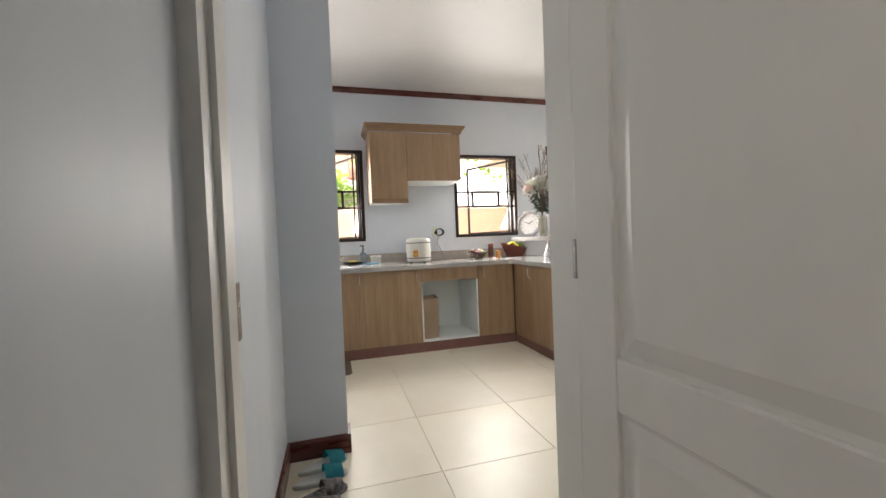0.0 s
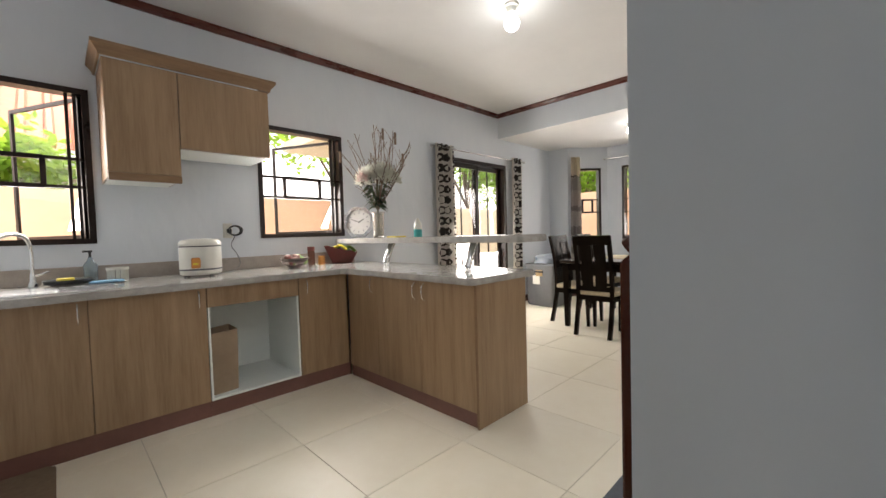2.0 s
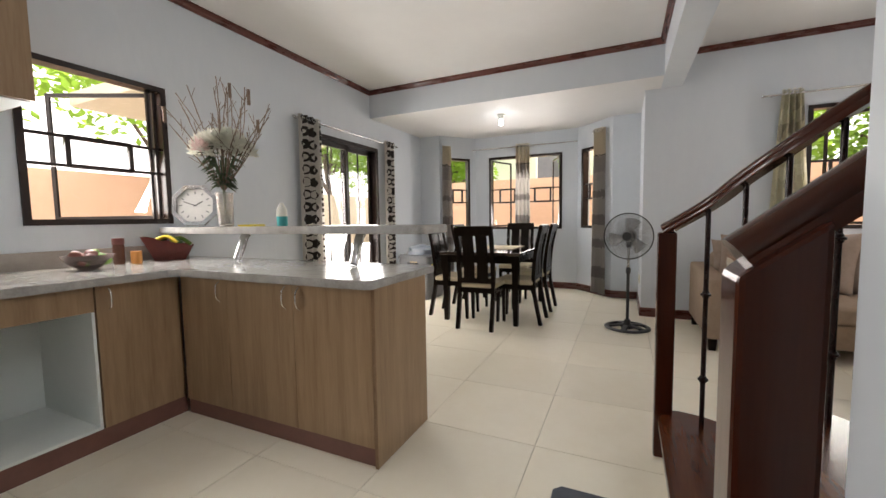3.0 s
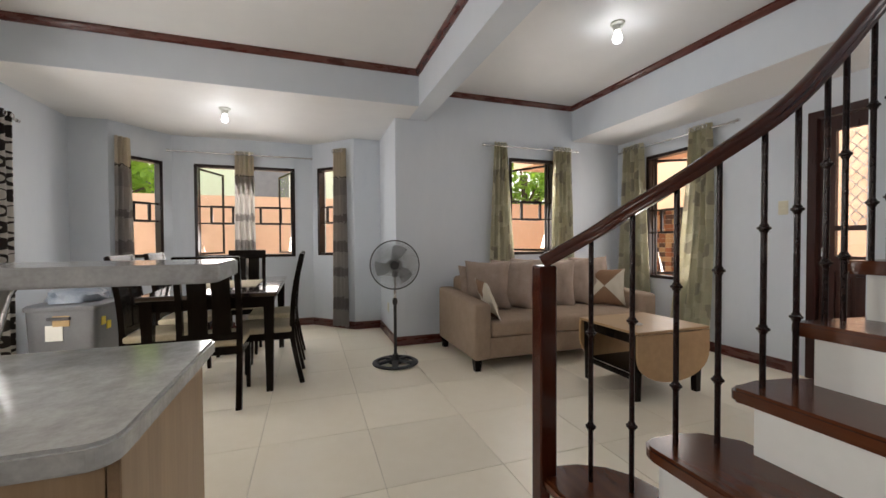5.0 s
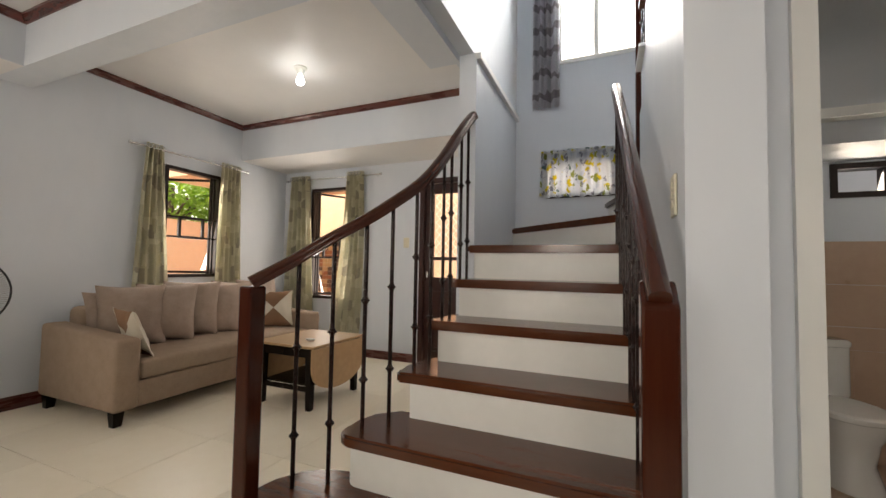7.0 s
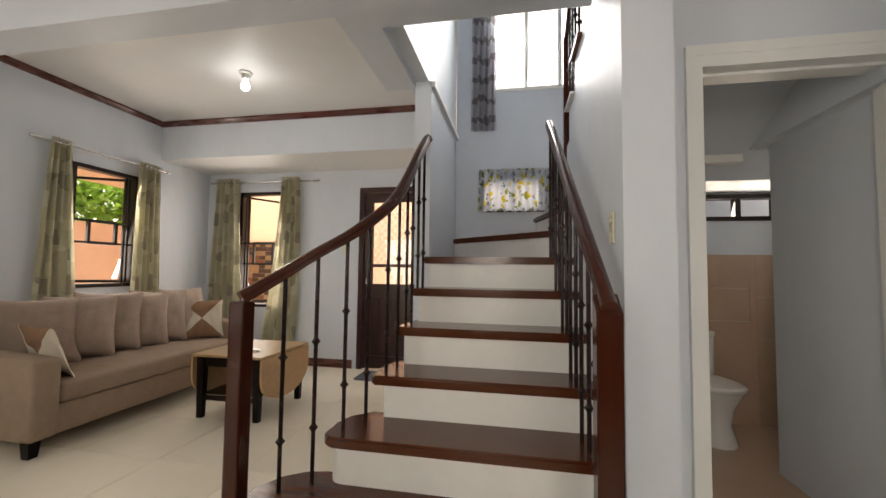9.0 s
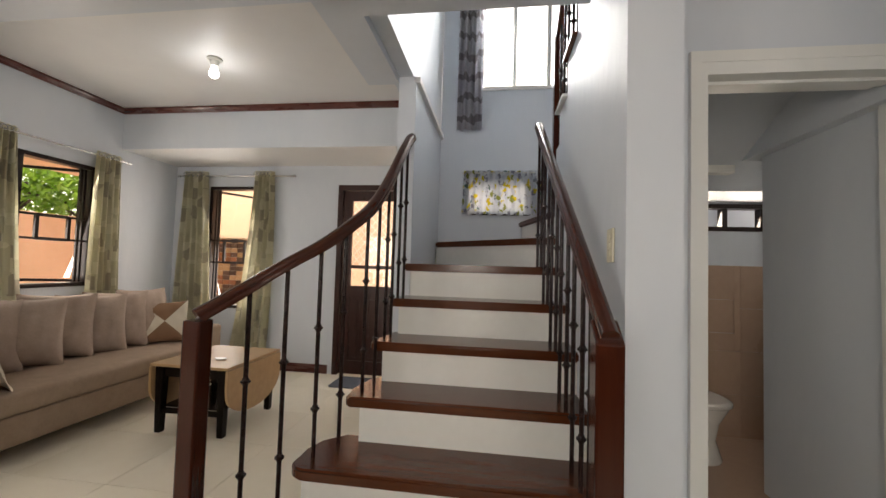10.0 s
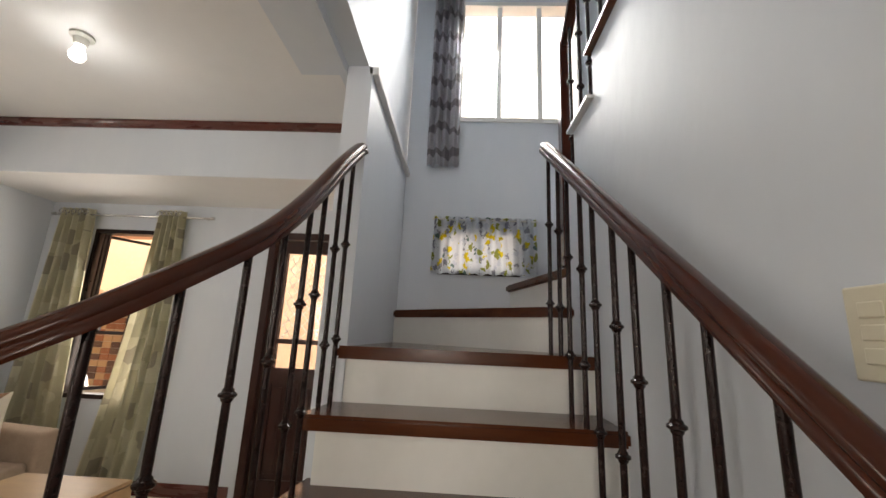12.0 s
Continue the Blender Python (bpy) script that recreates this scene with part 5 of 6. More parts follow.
def blossom(c, rad, material, n=26):
    bm = bmesh.new()
    for k in range(n):
        zz = 1 - 1.55 * k / n
        a = 2.4 * k
        d = Vector((math.cos(a) * math.sqrt(max(0, 1 - zz * zz)), math.sin(a) * math.sqrt(max(0, 1 - zz * zz)), zz))
        side = d.cross(Vector((0.3, 0.2, 0.9))).normalized()
        up = side.cross(d)
        p = Vector(c)
        w = rad * 0.24
        v = [p + d * rad * 0.25, p + d * rad * 0.7 + side * w + up * 0.2 * w, p + d * rad * 1.05 + up * w * 0.9, p + d * rad * 0.7 - side * w + up * 0.2 * w]
        bm.faces.new([bm.verts.new(q) for q in v])
    bmesh.ops.solidify(bm, geom=bm.faces[:], thickness=0.002)
    part("blossom", bm, material, r, "white blossom" if material is PETAL else "pale pink blossom")


for k in range(19):
    a, e = 2.4 * k, math.sqrt((k + 0.5) / 19)
    c = (vx + 0.155 * e * math.cos(a), vy + 0.155 * e * math.sin(a), vz + 0.62 - 0.10 * e * e + rng.uniform(-0.02, 0.02))
    blossom(c, 0.088, PETAL, 34)
for k in range(3):
    blossom((vx - 0.19 + 0.03 * k, vy - 0.05 + 0.05 * k, vz + 0.52 + 0.02 * k), 0.06, PINKP)
for k in range(90):
    a, f = rng.uniform(0, 6.28), rng.uniform(0, 1)
    e = (0.02 + 0.11 * f) * rng.uniform(0.4, 1)
    p = Vector((vx + e * math.cos(a), vy + e * math.sin(a), vz + 0.28 + 0.26 * f))
    d = Vector((math.cos(a), math.sin(a), rng.uniform(-0.5, 0.5))).normalized()
    sd = d.cross(Vector((0, 0, 1))).normalized()
    bm = bmesh.new()
    bm.faces.new([bm.verts.new(q) for q in (p, p + d * 0.03 + sd * 0.018, p + d * 0.075 - Vector((0, 0, 0.03)), p + d * 0.03 - sd * 0.018)])
    bmesh.ops.solidify(bm, geom=bm.faces[:], thickness=0.0015)
    part("leaf", bm, DLEAF, r, "dark green leaf")
r = thing("yellow_cloth", "small yellow cloth on the bar shelf", "cloth")
part("cloth", turned(B(-0.09, -0.05, 0, 0.09, 0.05, 0.012, bev=0.005), pose(2.93, 3.86, 1.1028, 0, 0, 20)), YELL, r)
r = thing("lotion_bottle", "white and teal plastic bottle on the bar shelf", "bottle")
part("body", lathe(bmesh.new(), 2.98, 3.62, [(0.034, 1.1025), (0.037, 1.107), (0.037, 1.167)], 18), TEAL, r, "teal lower half", smooth=40)
part("top", lathe(bmesh.new(), 2.98, 3.62, [(0.037, 1.167), (0.033, 1.215), (0.016, 1.25), (0.010, 1.262)], 18), PLASTW, r, "white upper half", smooth=50)
r = thing("paper_bag", "open brown kraft paper bag in the niche", "paper bag", pose(1.485, 3.95, 0.1155, 0, 0, 6))
bm = bmesh.new()
lo = [bm.verts.new(v) for v in ((-0.075, -0.06, 0), (0.075, -0.06, 0), (0.075, 0.06, 0), (-0.075, 0.06, 0))]
hi = [bm.verts.new(v) for v in ((-0.08, -0.062, 0.40), (0.082, -0.068, 0.41), (0.078, 0.066, 0.425), (-0.082, 0.06, 0.415))]
bm.faces.new(lo[::-1])
for k in range(4):
    bm.faces.new((lo[k], lo[(k + 1) % 4], hi[(k + 1) % 4], hi[k]))
bmesh.ops.subdivide_edges(bm, edges=bm.edges[:], cuts=4, use_grid_fill=True)
for v in bm.verts:
    q = noise.noise_vector(v.co * 9)
    v.co += Vector((q.x, q.y, 0)) * 0.007
bmesh.ops.solidify(bm, geom=bm.faces[:], thickness=0.0015)
part("paper", bm, KRAFT, r)

# ---- mats and slippers ----
for nm, lab, x0, y0, x1, y1, mt in (("floor_mat", "brown floor mat in front of the sink", 0.12, 3.43, 0.675, 3.83, BRNM), ("door_mat", "dark grey door mat at the stair foot", 1.95, 1.42, 2.585, 1.715, GREYM), ("door_mat", "dark grey door mat at the front door", 2.95, -1.66, 3.62, -1.28, GREYM)):
    r = thing(nm, lab, "mat")
    part("mat", prism(bmesh.new(), [(x0 + 0.03, y0), (x1 - 0.03, y0), (x1, y0 + 0.03), (x1, y1 - 0.03), (x1 - 0.03, y1), (x0 + 0.03, y1), (x0, y1 - 0.03), (x0, y0 + 0.03)], 0.0005, 0.012, bev=0.003), mt, r)


def slipper(label, m, strap, sole):
    r = thing("slipper", label, "slipper", m, group="slippers in the alcove")
    out = []
    for k in range(24):
        a = 2 * math.pi * k / 24
        y = 0.125 * math.sin(a)
        out.append(((0.042 + 0.010 * math.sin(a)) * math.cos(a), y))
    part("sole", prism(bmesh.new(), out, 0.0005, 0.022, bev=0.004), sole, r, smooth=40)
    bm = bmesh.new()
    rows = []
    for j in range(6):
        y = 0.015 + 0.085 * j / 5
        hw, hh = 0.052 - 0.012 * (j / 5) ** 2, 0.062 - 0.022 * j / 5
        rows.append([bm.verts.new((hw * math.cos(math.pi * k / 10), y, 0.016 + hh * math.sin(math.pi * k / 10))) for k in range(11)])
    for a, b in zip(rows, rows[1:]):
        for k in range(10):
            bm.faces.new((a[k], a[k + 1], b[k + 1], b[k]))
    bmesh.ops.solidify(bm, geom=bm.faces[:], thickness=0.004)
    part("strap", bm, strap, r, smooth=50)


TEALF = mat("teal_fabric", (0.02, 0.27, 0.34), 0.8, col2=(0.04, 0.36, 0.42), scale=30, bump=0.4, bscale=200)
SOLEG = mat("pale_sole", (0.52, 0.55, 0.52), 0.8, col2=(0.6, 0.62, 0.58), scale=20)
DARKF = mat("dark_floral_fabric", (0.05, 0.05, 0.055), 0.85, col2=(0.42, 0.40, 0.40), scale=28, detail=1)
slipper("teal fabric house slipper with a pale sole", pose(0.47, 2.08, 0, 0, 0, -68), TEALF, SOLEG)
slipper("teal fabric house slipper with a pale sole", pose(0.46, 1.96, 0, 0, 0, -78), TEALF, SOLEG)
slipper("dark floral house slipper", pose(0.46, 1.83, 0, 0, 0, -70), DARKF, DARKF)
slipper("dark floral house slipper", pose(0.45, 1.71, 0, 0, 0, -75), DARKF, DARKF)

# ---- dining ----
tb = thing("dining_table", "glossy black wooden dining table with a dark glass top", "table")
GLOSSB = mat("black_glass_top", (0.02, 0.014, 0.012), 0.07, col2=(0.03, 0.02, 0.017), scale=3, coat=0.8, rvar=0.03)
X0, X1, Y0, Y1, TH = 4.90, 6.35, 2.42, 3.33, 0.775
part("tabletop", B(X0, Y0, TH - 0.035, X1, Y1, TH, bev=0.006), GLOSSB, tb)
for q in ((X0 + 0.06, Y0 + 0.05, X1 - 0.06, Y0 + 0.075), (X0 + 0.06, Y1 - 0.075, X1 - 0.06, Y1 - 0.05), (X0 + 0.05, Y0 + 0.06, X0 + 0.075, Y1 - 0.06), (X1 - 0.075, Y0 + 0.06, X1 - 0.05, Y1 - 0.06)):
    part("apron", B(q[0], q[1], TH - 0.12, q[2], q[3], TH - 0.036), BLACKW, tb)


def leg(bm, x, y, z1, w0, w1, dx=0.0, dy=0.0):
    lo = [bm.verts.new((x + dx + sx * w0, y + dy + sy * w0, 0)) for sx, sy in ((-1, -1), (1, -1), (1, 1), (-1, 1))]
    hi = [bm.verts.new((x + sx * w1, y + sy * w1, z1)) for sx, sy in ((-1, -1), (1, -1), (1, 1), (-1, 1))]
    bm.faces.new(lo)
    bm.faces.new(hi)
    for k in range(4):
        bm.faces.new((lo[k], lo[(k + 1) % 4], hi[(k + 1) % 4], hi[k]))
    return bm


for x, y in ((X0 + 0.06, Y0 + 0.06), (X1 - 0.06, Y0 + 0.06), (X1 - 0.06, Y1 - 0.06), (X0 + 0.06, Y1 - 0.06)):
    part("leg", leg(bmesh.new(), x, y, TH - 0.036, 0.024, 0.038), BLACKW, tb)
tr = thing("table_runner", "pale table mat lying on the dining table", "table mat")
part("mat", B(5.35, 2.62, TH + 0.0005, 5.95, 3.12, TH + 0.005), CREAMF, tr)

ch = thing("dining_chair", "black stained wooden dining chair with a beige seat", "chair", group="chairs round the table")
# local frame: seat faces +x, back at x = 0
part("seat", B(0.02, -0.205, 0.425, 0.43, 0.205, 0.475, bev=0.015), CREAMF, ch, "beige padded seat")
for nm, q in (("seat_rail", (0.03, -0.20, 0.37, 0.42, -0.175, 0.424)), ("seat_rail", (0.03, 0.175, 0.37, 0.42, 0.20, 0.424)), ("seat_rail", (0.40, -0.175, 0.37, 0.42, 0.175, 0.424)), ("seat_rail", (0.02, -0.175, 0.37, 0.045, 0.175, 0.424))):
    part(nm, B(*q), BLACKW, ch)
for y in (-0.18, 0.18):
    part("front_leg", leg(bmesh.new(), 0.40, y, 0.37, 0.014, 0.02, 0.01), BLACKW, ch)
    bm = sweep(bmesh.new(), spline([(-0.055, y, 0), (-0.01, y, 0.22), (0.02, y, 0.43), (0.0, y, 0.75), (-0.06, y, 1.05)], 4), [(-0.019, -0.019), (0.019, -0.019), (0.019, 0.019), (-0.019, 0.019)], up=Vector((0, 1, 0)))
    part("back_post", bm, BLACKW, ch)
part("top_rail", turned(B(-0.018, -0.2, -0.05, 0.014, 0.2, 0.05, bev=0.006), pose(-0.05, 0, 1.01, 0, -11, 0)), BLACKW, ch)
part("lower_rail", turned(B(-0.01, -0.165, -0.025, 0.012, 0.165, 0.025), pose(0.012, 0, 0.50, 0, -3, 0)), BLACKW, ch)
for y in (-0.072, 0.072):
    bm = sweep(bmesh.new(), spline([(0.012, y, 0.50), (0.0, y, 0.76), (-0.045, y, 0.98)], 4), [(-0.007, -0.058), (0.007, -0.058), (0.007, 0.058), (-0.007, 0.058)], up=Vector((0, 1, 0)))
    part("splat", bm, BLACKW, ch)
ch.matrix_basis = pose(4.70, 2.83, 0)
for x, y, a in ((6.78, 2.88, 180), (5.25, 2.30, 90), (5.90, 2.30, 90), (5.25, 3.48, -90), (5.92, 3.47, -90)):
    copy_thing(ch, pose(x, y, 0, 0, 0, a))

r = thing("cool_box", "grey plastic storage box with a lid and stickers", "storage box", pose(6.06, 4.16, 0, 0, 0, -4))
part("body", oval(bmesh.new(), [(0.88, 0.0), (0.93, 0.02), (1.0, 0.56), (1.0, 0.58)], 0.25, 0.26, 32, 9), PLASTG, r, smooth=40)
part("lid", oval(bmesh.new(), [(1.03, 0.58), (1.05, 0.59), (1.05, 0.615), (0.98, 0.63), (0.6, 0.635)], 0.25, 0.26, 32, 9), PLASTG, r, smooth=40)
STK = mat("tan_tape", (0.42, 0.28, 0.12), 0.6, col2=(0.5, 0.35, 0.17), scale=9)
for x, z, mt in ((-0.14, 0.47, YELL), (-0.06, 0.42, YELL)):
    part("sticker", B(x - 0.03, -0.262, z - 0.035, x + 0.03, -0.245, z + 0.035), mt, r, "small square sticker")
part("label_sheet", B(-0.252, -0.02, 0.33, -0.235, 0.10, 0.46), PLASTW, r, "white paper label")
part("tape", B(-0.2535, -0.07, 0.45, -0.236, 0.05, 0.54, bev=0.004), STK, r, "torn tan tape")
part("handle", B(-0.275, -0.08, 0.505, -0.246, 0.08, 0.53, bev=0.004), PLASTB, r)
r = thing("plastic_bag", "crumpled blue-grey plastic bag on the storage box", "bag")
bm = bmesh.new()
bmesh.ops.create_icosphere(bm, subdivisions=3, radius=1.0)
for v in bm.verts:
    q = noise.noise(v.co * 2.2) * 0.28
    v.co = Vector((6.06 + 0.22 * v.co.x * (1 + q), 4.16 + 0.20 * v.co.y * (1 + q), max(0.6355, 0.67 + 0.10 * v.co.z * (1 + 1.4 * q))))
part("bag", bm, mat("bag_plastic", (0.16, 0.19, 0.23), 0.3, col2=(0.28, 0.31, 0.35), scale=9), r, smooth=60)

# ---- pedestal fan ----
fx, fy, hub = 5.30, 1.42, 0.935
fn = thing("pedestal_fan", "black pedestal fan with a wire cage", "fan")
bm = lathe(bmesh.new(), fx, fy, [(0.20, 0.001), (0.215, 0.006), (0.215, 0.016), (0.195, 0.026), (0.175, 0.022), (0.172, 0.001)], 36, cap=False)
part("base_ring", bm, PLASTB, fn, smooth=40)
for k in range(5):
    a = 2 * math.pi * k / 5 + 0.4
    part("base_spoke", sweep(bmesh.new(), [(fx + q * math.cos(a), fy + q * math.sin(a), z) for q, z in ((0.03, 0.035), (0.10, 0.026), (0.185, 0.014))], [(-0.03, -0.008), (0.03, -0.008), (0.022, 0.008), (-0.022, 0.008)]), PLASTB, fn)
part("base_hub", lathe(bmesh.new(), fx, fy, [(0.06, 0.004), (0.06, 0.03), (0.035, 0.05), (0.026, 0.09)], 20), PLASTB, fn, smooth=40)
part("pole", cyl(bmesh.new(), fx, fy, 0.05, 0.60, 0.015, n=14), PLASTB, fn, smooth=40)
part("collar", lathe(bmesh.new(), fx, fy, [(0.021, 0.56), (0.024, 0.57), (0.024, 0.60), (0.019, 0.62)], 14), PLASTB, fn, smooth=40)
part("upper_pole", cyl(bmesh.new(), fx, fy, 0.60, 0.84, 0.0105, n=12), STEEL, fn, smooth=40)
hm = pose(fx, fy, hub, 0, 0, 180 - 12) @ pose(0, 0, 0, 0, 90, 0)
part("neck", B(fx - 0.03, fy - 0.025, 0.82, fx + 0.03, fy + 0.025, 0.92, bev=0.012), PLASTB, fn)
part("motor", turned(lathe(bmesh.new(), 0, 0, [(0.02, -0.16), (0.05, -0.15), (0.06, -0.08), (0.058, -0.01), (0.03, 0.0)], 20), hm), PLASTB, fn, smooth=40)
part("blade_hub", turned(lathe(bmesh.new(), 0, 0, [(0.03, 0.01), (0.032, 0.06), (0.02, 0.075)], 16), hm), PLASTB, fn, smooth=40)
GREYB = mat("smoky_blade", (0.50, 0.51, 0.52), 0.25, col2=(0.55, 0.56, 0.57), scale=5, trans=0.8)
WIRE = mat("cage_wire", (0.22, 0.22, 0.22), 0.35, metal=0.6)
for k in range(3):
    bm = bmesh.new()
    rows = []
    for j in range(6):
        rr = 0.03 + 0.155 * j / 5
        rows.append([bm.verts.new((rr * math.cos(t), rr * math.sin(t), 0.035 + 0.045 * (t - 0.45))) for t in [0.95 * i / 5 * (0.6 + 0.4 * math.sin(math.pi * (0.25 + 0.6 * j / 5))) for i in range(6)]])
    for a, b in zip(rows, rows[1:]):
        for i in range(5):
            bm.faces.new((a[i], a[i + 1], b[i + 1], b[i]))
    bmesh.ops.solidify(bm, geom=bm.faces[:], thickness=0.002)
    part("blade", turned(bm, hm @ pose(0, 0, 0, 0, 0, 120 * k + 20)), GREYB, fn, smooth=50)
for sgn, nm in ((1, "front_cage"), (-1, "rear_cage")):
    bm = bmesh.new()
    for k in range(96):
        a = 2 * math.pi * k / 96
        tw = 0.25
        pts = [(q * math.cos(a + tw * q / 0.22), q * math.sin(a + tw * q / 0.22), 0.035 + sgn * z) for q, z in ((0.04, 0.055), (0.12, 0.05), (0.19, 0.032), (0.225, 0.0))]
        tube(bm, pts, 0.0011, 4)
    part(nm, turned(bm, hm), WIRE, fn, "thin grey wire cage")
part("cage_rim", turned(tube(bmesh.new(), [(0.227 * math.cos(q), 0.227 * math.sin(q), 0.035) for q in [2 * math.pi * v / 40 for v in range(41)]], 0.006, 7), hm), PLASTB, fn, smooth=60)
part("badge", turned(cyl(bmesh.new(), 0, 0, 0.085, 0.094, 0.042, n=20), hm), PLASTB, fn)

# ---- living room ----
so = thing("sofa", "beige-brown fabric three-seat sofa on dark block feet", "sofa")
SX0, SX1, SY0, SY1 = 4.79, 5.76, -1.22, 0.83


def soft_box(x0, y0, z0, x1, y1, z1, bev=0.04, puff=0.0, seed=0):
    bm = B(x0, y0, z0, x1, y1, z1)
    bmesh.ops.bevel(bm, geom=bm.edges[:], offset=bev, segments=3, affect="EDGES", profile=0.5)
    if puff:
        bmesh.ops.subdivide_edges(bm, edges=bm.edges[:], cuts=2, use_grid_fill=True)
        c = Vector(((x0 + x1) / 2, (y0 + y1) / 2, (z0 + z1) / 2))
        h = Vector(((x1 - x0) / 2, (y1 - y0) / 2, (z1 - z0) / 2))
        for v in bm.verts:
            q = v.co - c
            u, w = abs(q.x / h.x), abs(q.y / h.y)
            v.co.z += puff * (1 - u ** 3) * (1 - w ** 3) * (1 if q.z > 0 else 0) + 0.004 * noise.noise(v.co * 7 + Vector((seed, 0, 0)))
    return bm


part("base", soft_box(SX0 + 0.02, SY0 + 0.16, 0.10, SX1, SY1 - 0.16, 0.29, 0.015), SOFA, so, smooth=50)
part("seat_cushion", soft_box(SX0, SY0 + 0.17, 0.292, SX1 - 0.22, SY1 - 0.17, 0.43, 0.035, 0.035), SOFA, so, "long seat cushion", smooth=60)
for a, b in ((SY0, SY0 + 0.165), (SY1 - 0.165, SY1)):
    bm = soft_box(SX0 - 0.01, a, 0.10, SX1 + 0.02, b, 0.60, 0.03)
    for v in bm.verts:
        if v.co.z > 0.4:
            v.co.z += 0.05 * (v.co.x - SX0) / 0.9
    part("armrest", bm, SOFA, so, smooth=50)
bm = soft_box(SX1 - 0.20, SY0 + 0.165, 0.10, SX1 + 0.03, SY1 - 0.165, 0.77, 0.05)
part("backrest", bm, SOFA, so, smooth=50)
for x in (SX0 + 0.05, SX1 - 0.05):
    for y in (SY0 + 0.05, SY1 - 0.05):
        part("foot", leg(bmesh.new(), x, y, 0.10, 0.026, 0.035), BLACKW, so, "dark block foot")


def pillow(label, m, w, h, d, material, group, name="sofa_cushion", seed=0):
    bm = bmesh.new()
    n = 20
    top, bot = [], []
    for s, rows in ((1, top), (-1, bot)):
        for j in range(n + 1):
            row = []
            for i in range(n + 1):
                u, v = 2 * i / n - 1, 2 * j / n - 1
                k = ((1 - abs(u) ** 2.4) * (1 - abs(v) ** 2.4)) ** 0.55 if abs(u) < 1 and abs(v) < 1 else 0.0
                ex = 1 - 0.085 * (1 - abs(v) ** 2)
                ey = 1 - 0.085 * (1 - abs(u) ** 2)
                wr = 0.022 * noise.noise(Vector((u * 1.8 + seed, v * 1.8, s))) - 0.022 * max(0.0, 0.32 - abs(noise.noise(Vector((u * 2.6 + 3 * seed, v * 1.3, s + 5)))))
                row.append(bm.verts.new((u * w / 2 * ex, v * h / 2 * ey, s * (d / 2 * k + (wr if k else 0)))))
            rows.append(row)
    for rows in (top, bot):
        for j in range(n):
            for i in range(n):
                bm.faces.new((rows[j][i], rows[j][i + 1], rows[j + 1][i + 1], rows[j + 1][i]))
    bmesh.ops.remove_doubles(bm, verts=bm.verts, dist=1e-4)
    r = thing(name, label, "cushion", m, group)
    part("cover", bm, material, r, smooth=70)
    return r


for k, (y, tilt, yaw) in enumerate(((0.42, 14, -22), (0.17, 20, -40), (-0.08, 17, -42), (-0.34, 15, -34), (-0.58, 18, -36), (-0.84, 14, -10))):
    m = pose(5.37 - 0.03 * (k % 2), y, 0.69 + 0.012 * (k % 3), 0, 0, -90 + yaw) @ pose(0, 0, 0, 90 - tilt, 0, 0)
    pillow("plump beige-brown back cushion on the sofa", m, 0.48, 0.53, 0.25, SOFAD, "sofa back cushions", seed=k)
pillow("plump beige-brown back cushion on the sofa", pose(5.50, 0.46, 0.68, 0, 0, -90) @ pose(0, 0, 0, 78, 0, 0), 0.46, 0.44, 0.16, SOFAD, "sofa back cushions", seed=9)


def patch_mat():
    m = bpy.data.materials.new("triangle_patchwork")
    m.use_nodes = True
    nt = m.node_tree
    l = nt.links
    tc = nt.nodes.new("ShaderNodeTexCoord")
    sp = nt.nodes.new("ShaderNodeSeparateXYZ")
    l.new(tc.outputs["Object"], sp.inputs[0])
    ax, ay = node(nt, "ShaderNodeMath", op="ABSOLUTE"), node(nt, "ShaderNodeMath", op="ABSOLUTE")
    l.new(sp.outputs[0], ax.inputs[0])
    l.new(sp.outputs[1], ay.inputs[0])
    gt = node(nt, "ShaderNodeMath", op="GREATER_THAN")
    l.new(ax.outputs[0], gt.inputs[0])
    l.new(ay.outputs[0], gt.inputs[1])
    c = ramp(nt, gt.outputs[0], [(0.0, (0.22, 0.12, 0.065)), (1.0, (0.60, 0.55, 0.45))])
    b = nt.nodes["Principled BSDF"]
    b.inputs["Roughness"].default_value = 0.85
    l.new(c, b.inputs["Base Color"])
    return m


PATCH = patch_mat()
pillow("brown and cream triangle patchwork throw pillow", pose(5.18, -0.90, 0.645, 0, 0, -128) @ pose(0, 0, 0, 74, 0, 0), 0.43, 0.41, 0.11, PATCH, "throw pillows", "throw_pillow")
pillow("brown and cream patchwork throw pillow against the armrest", pose(5.06, 0.575, 0.60, 0, 0, -12) @ pose(0, 0, 0, 68, 0, 0), 0.42, 0.40, 0.10, PATCH, "throw pillows", "throw_pillow", 3)

ct = thing("coffee_table", "drop-leaf coffee table with tan top and black legs", "coffee table")
CX0, CX1, CY0, CY1, CH = 3.80, 4.42, -0.67, 0.02, 0.505
part("tabletop", B(CX0, CY0, CH - 0.02, CX1, CY1, CH, bev=0.004), TAN, ct)


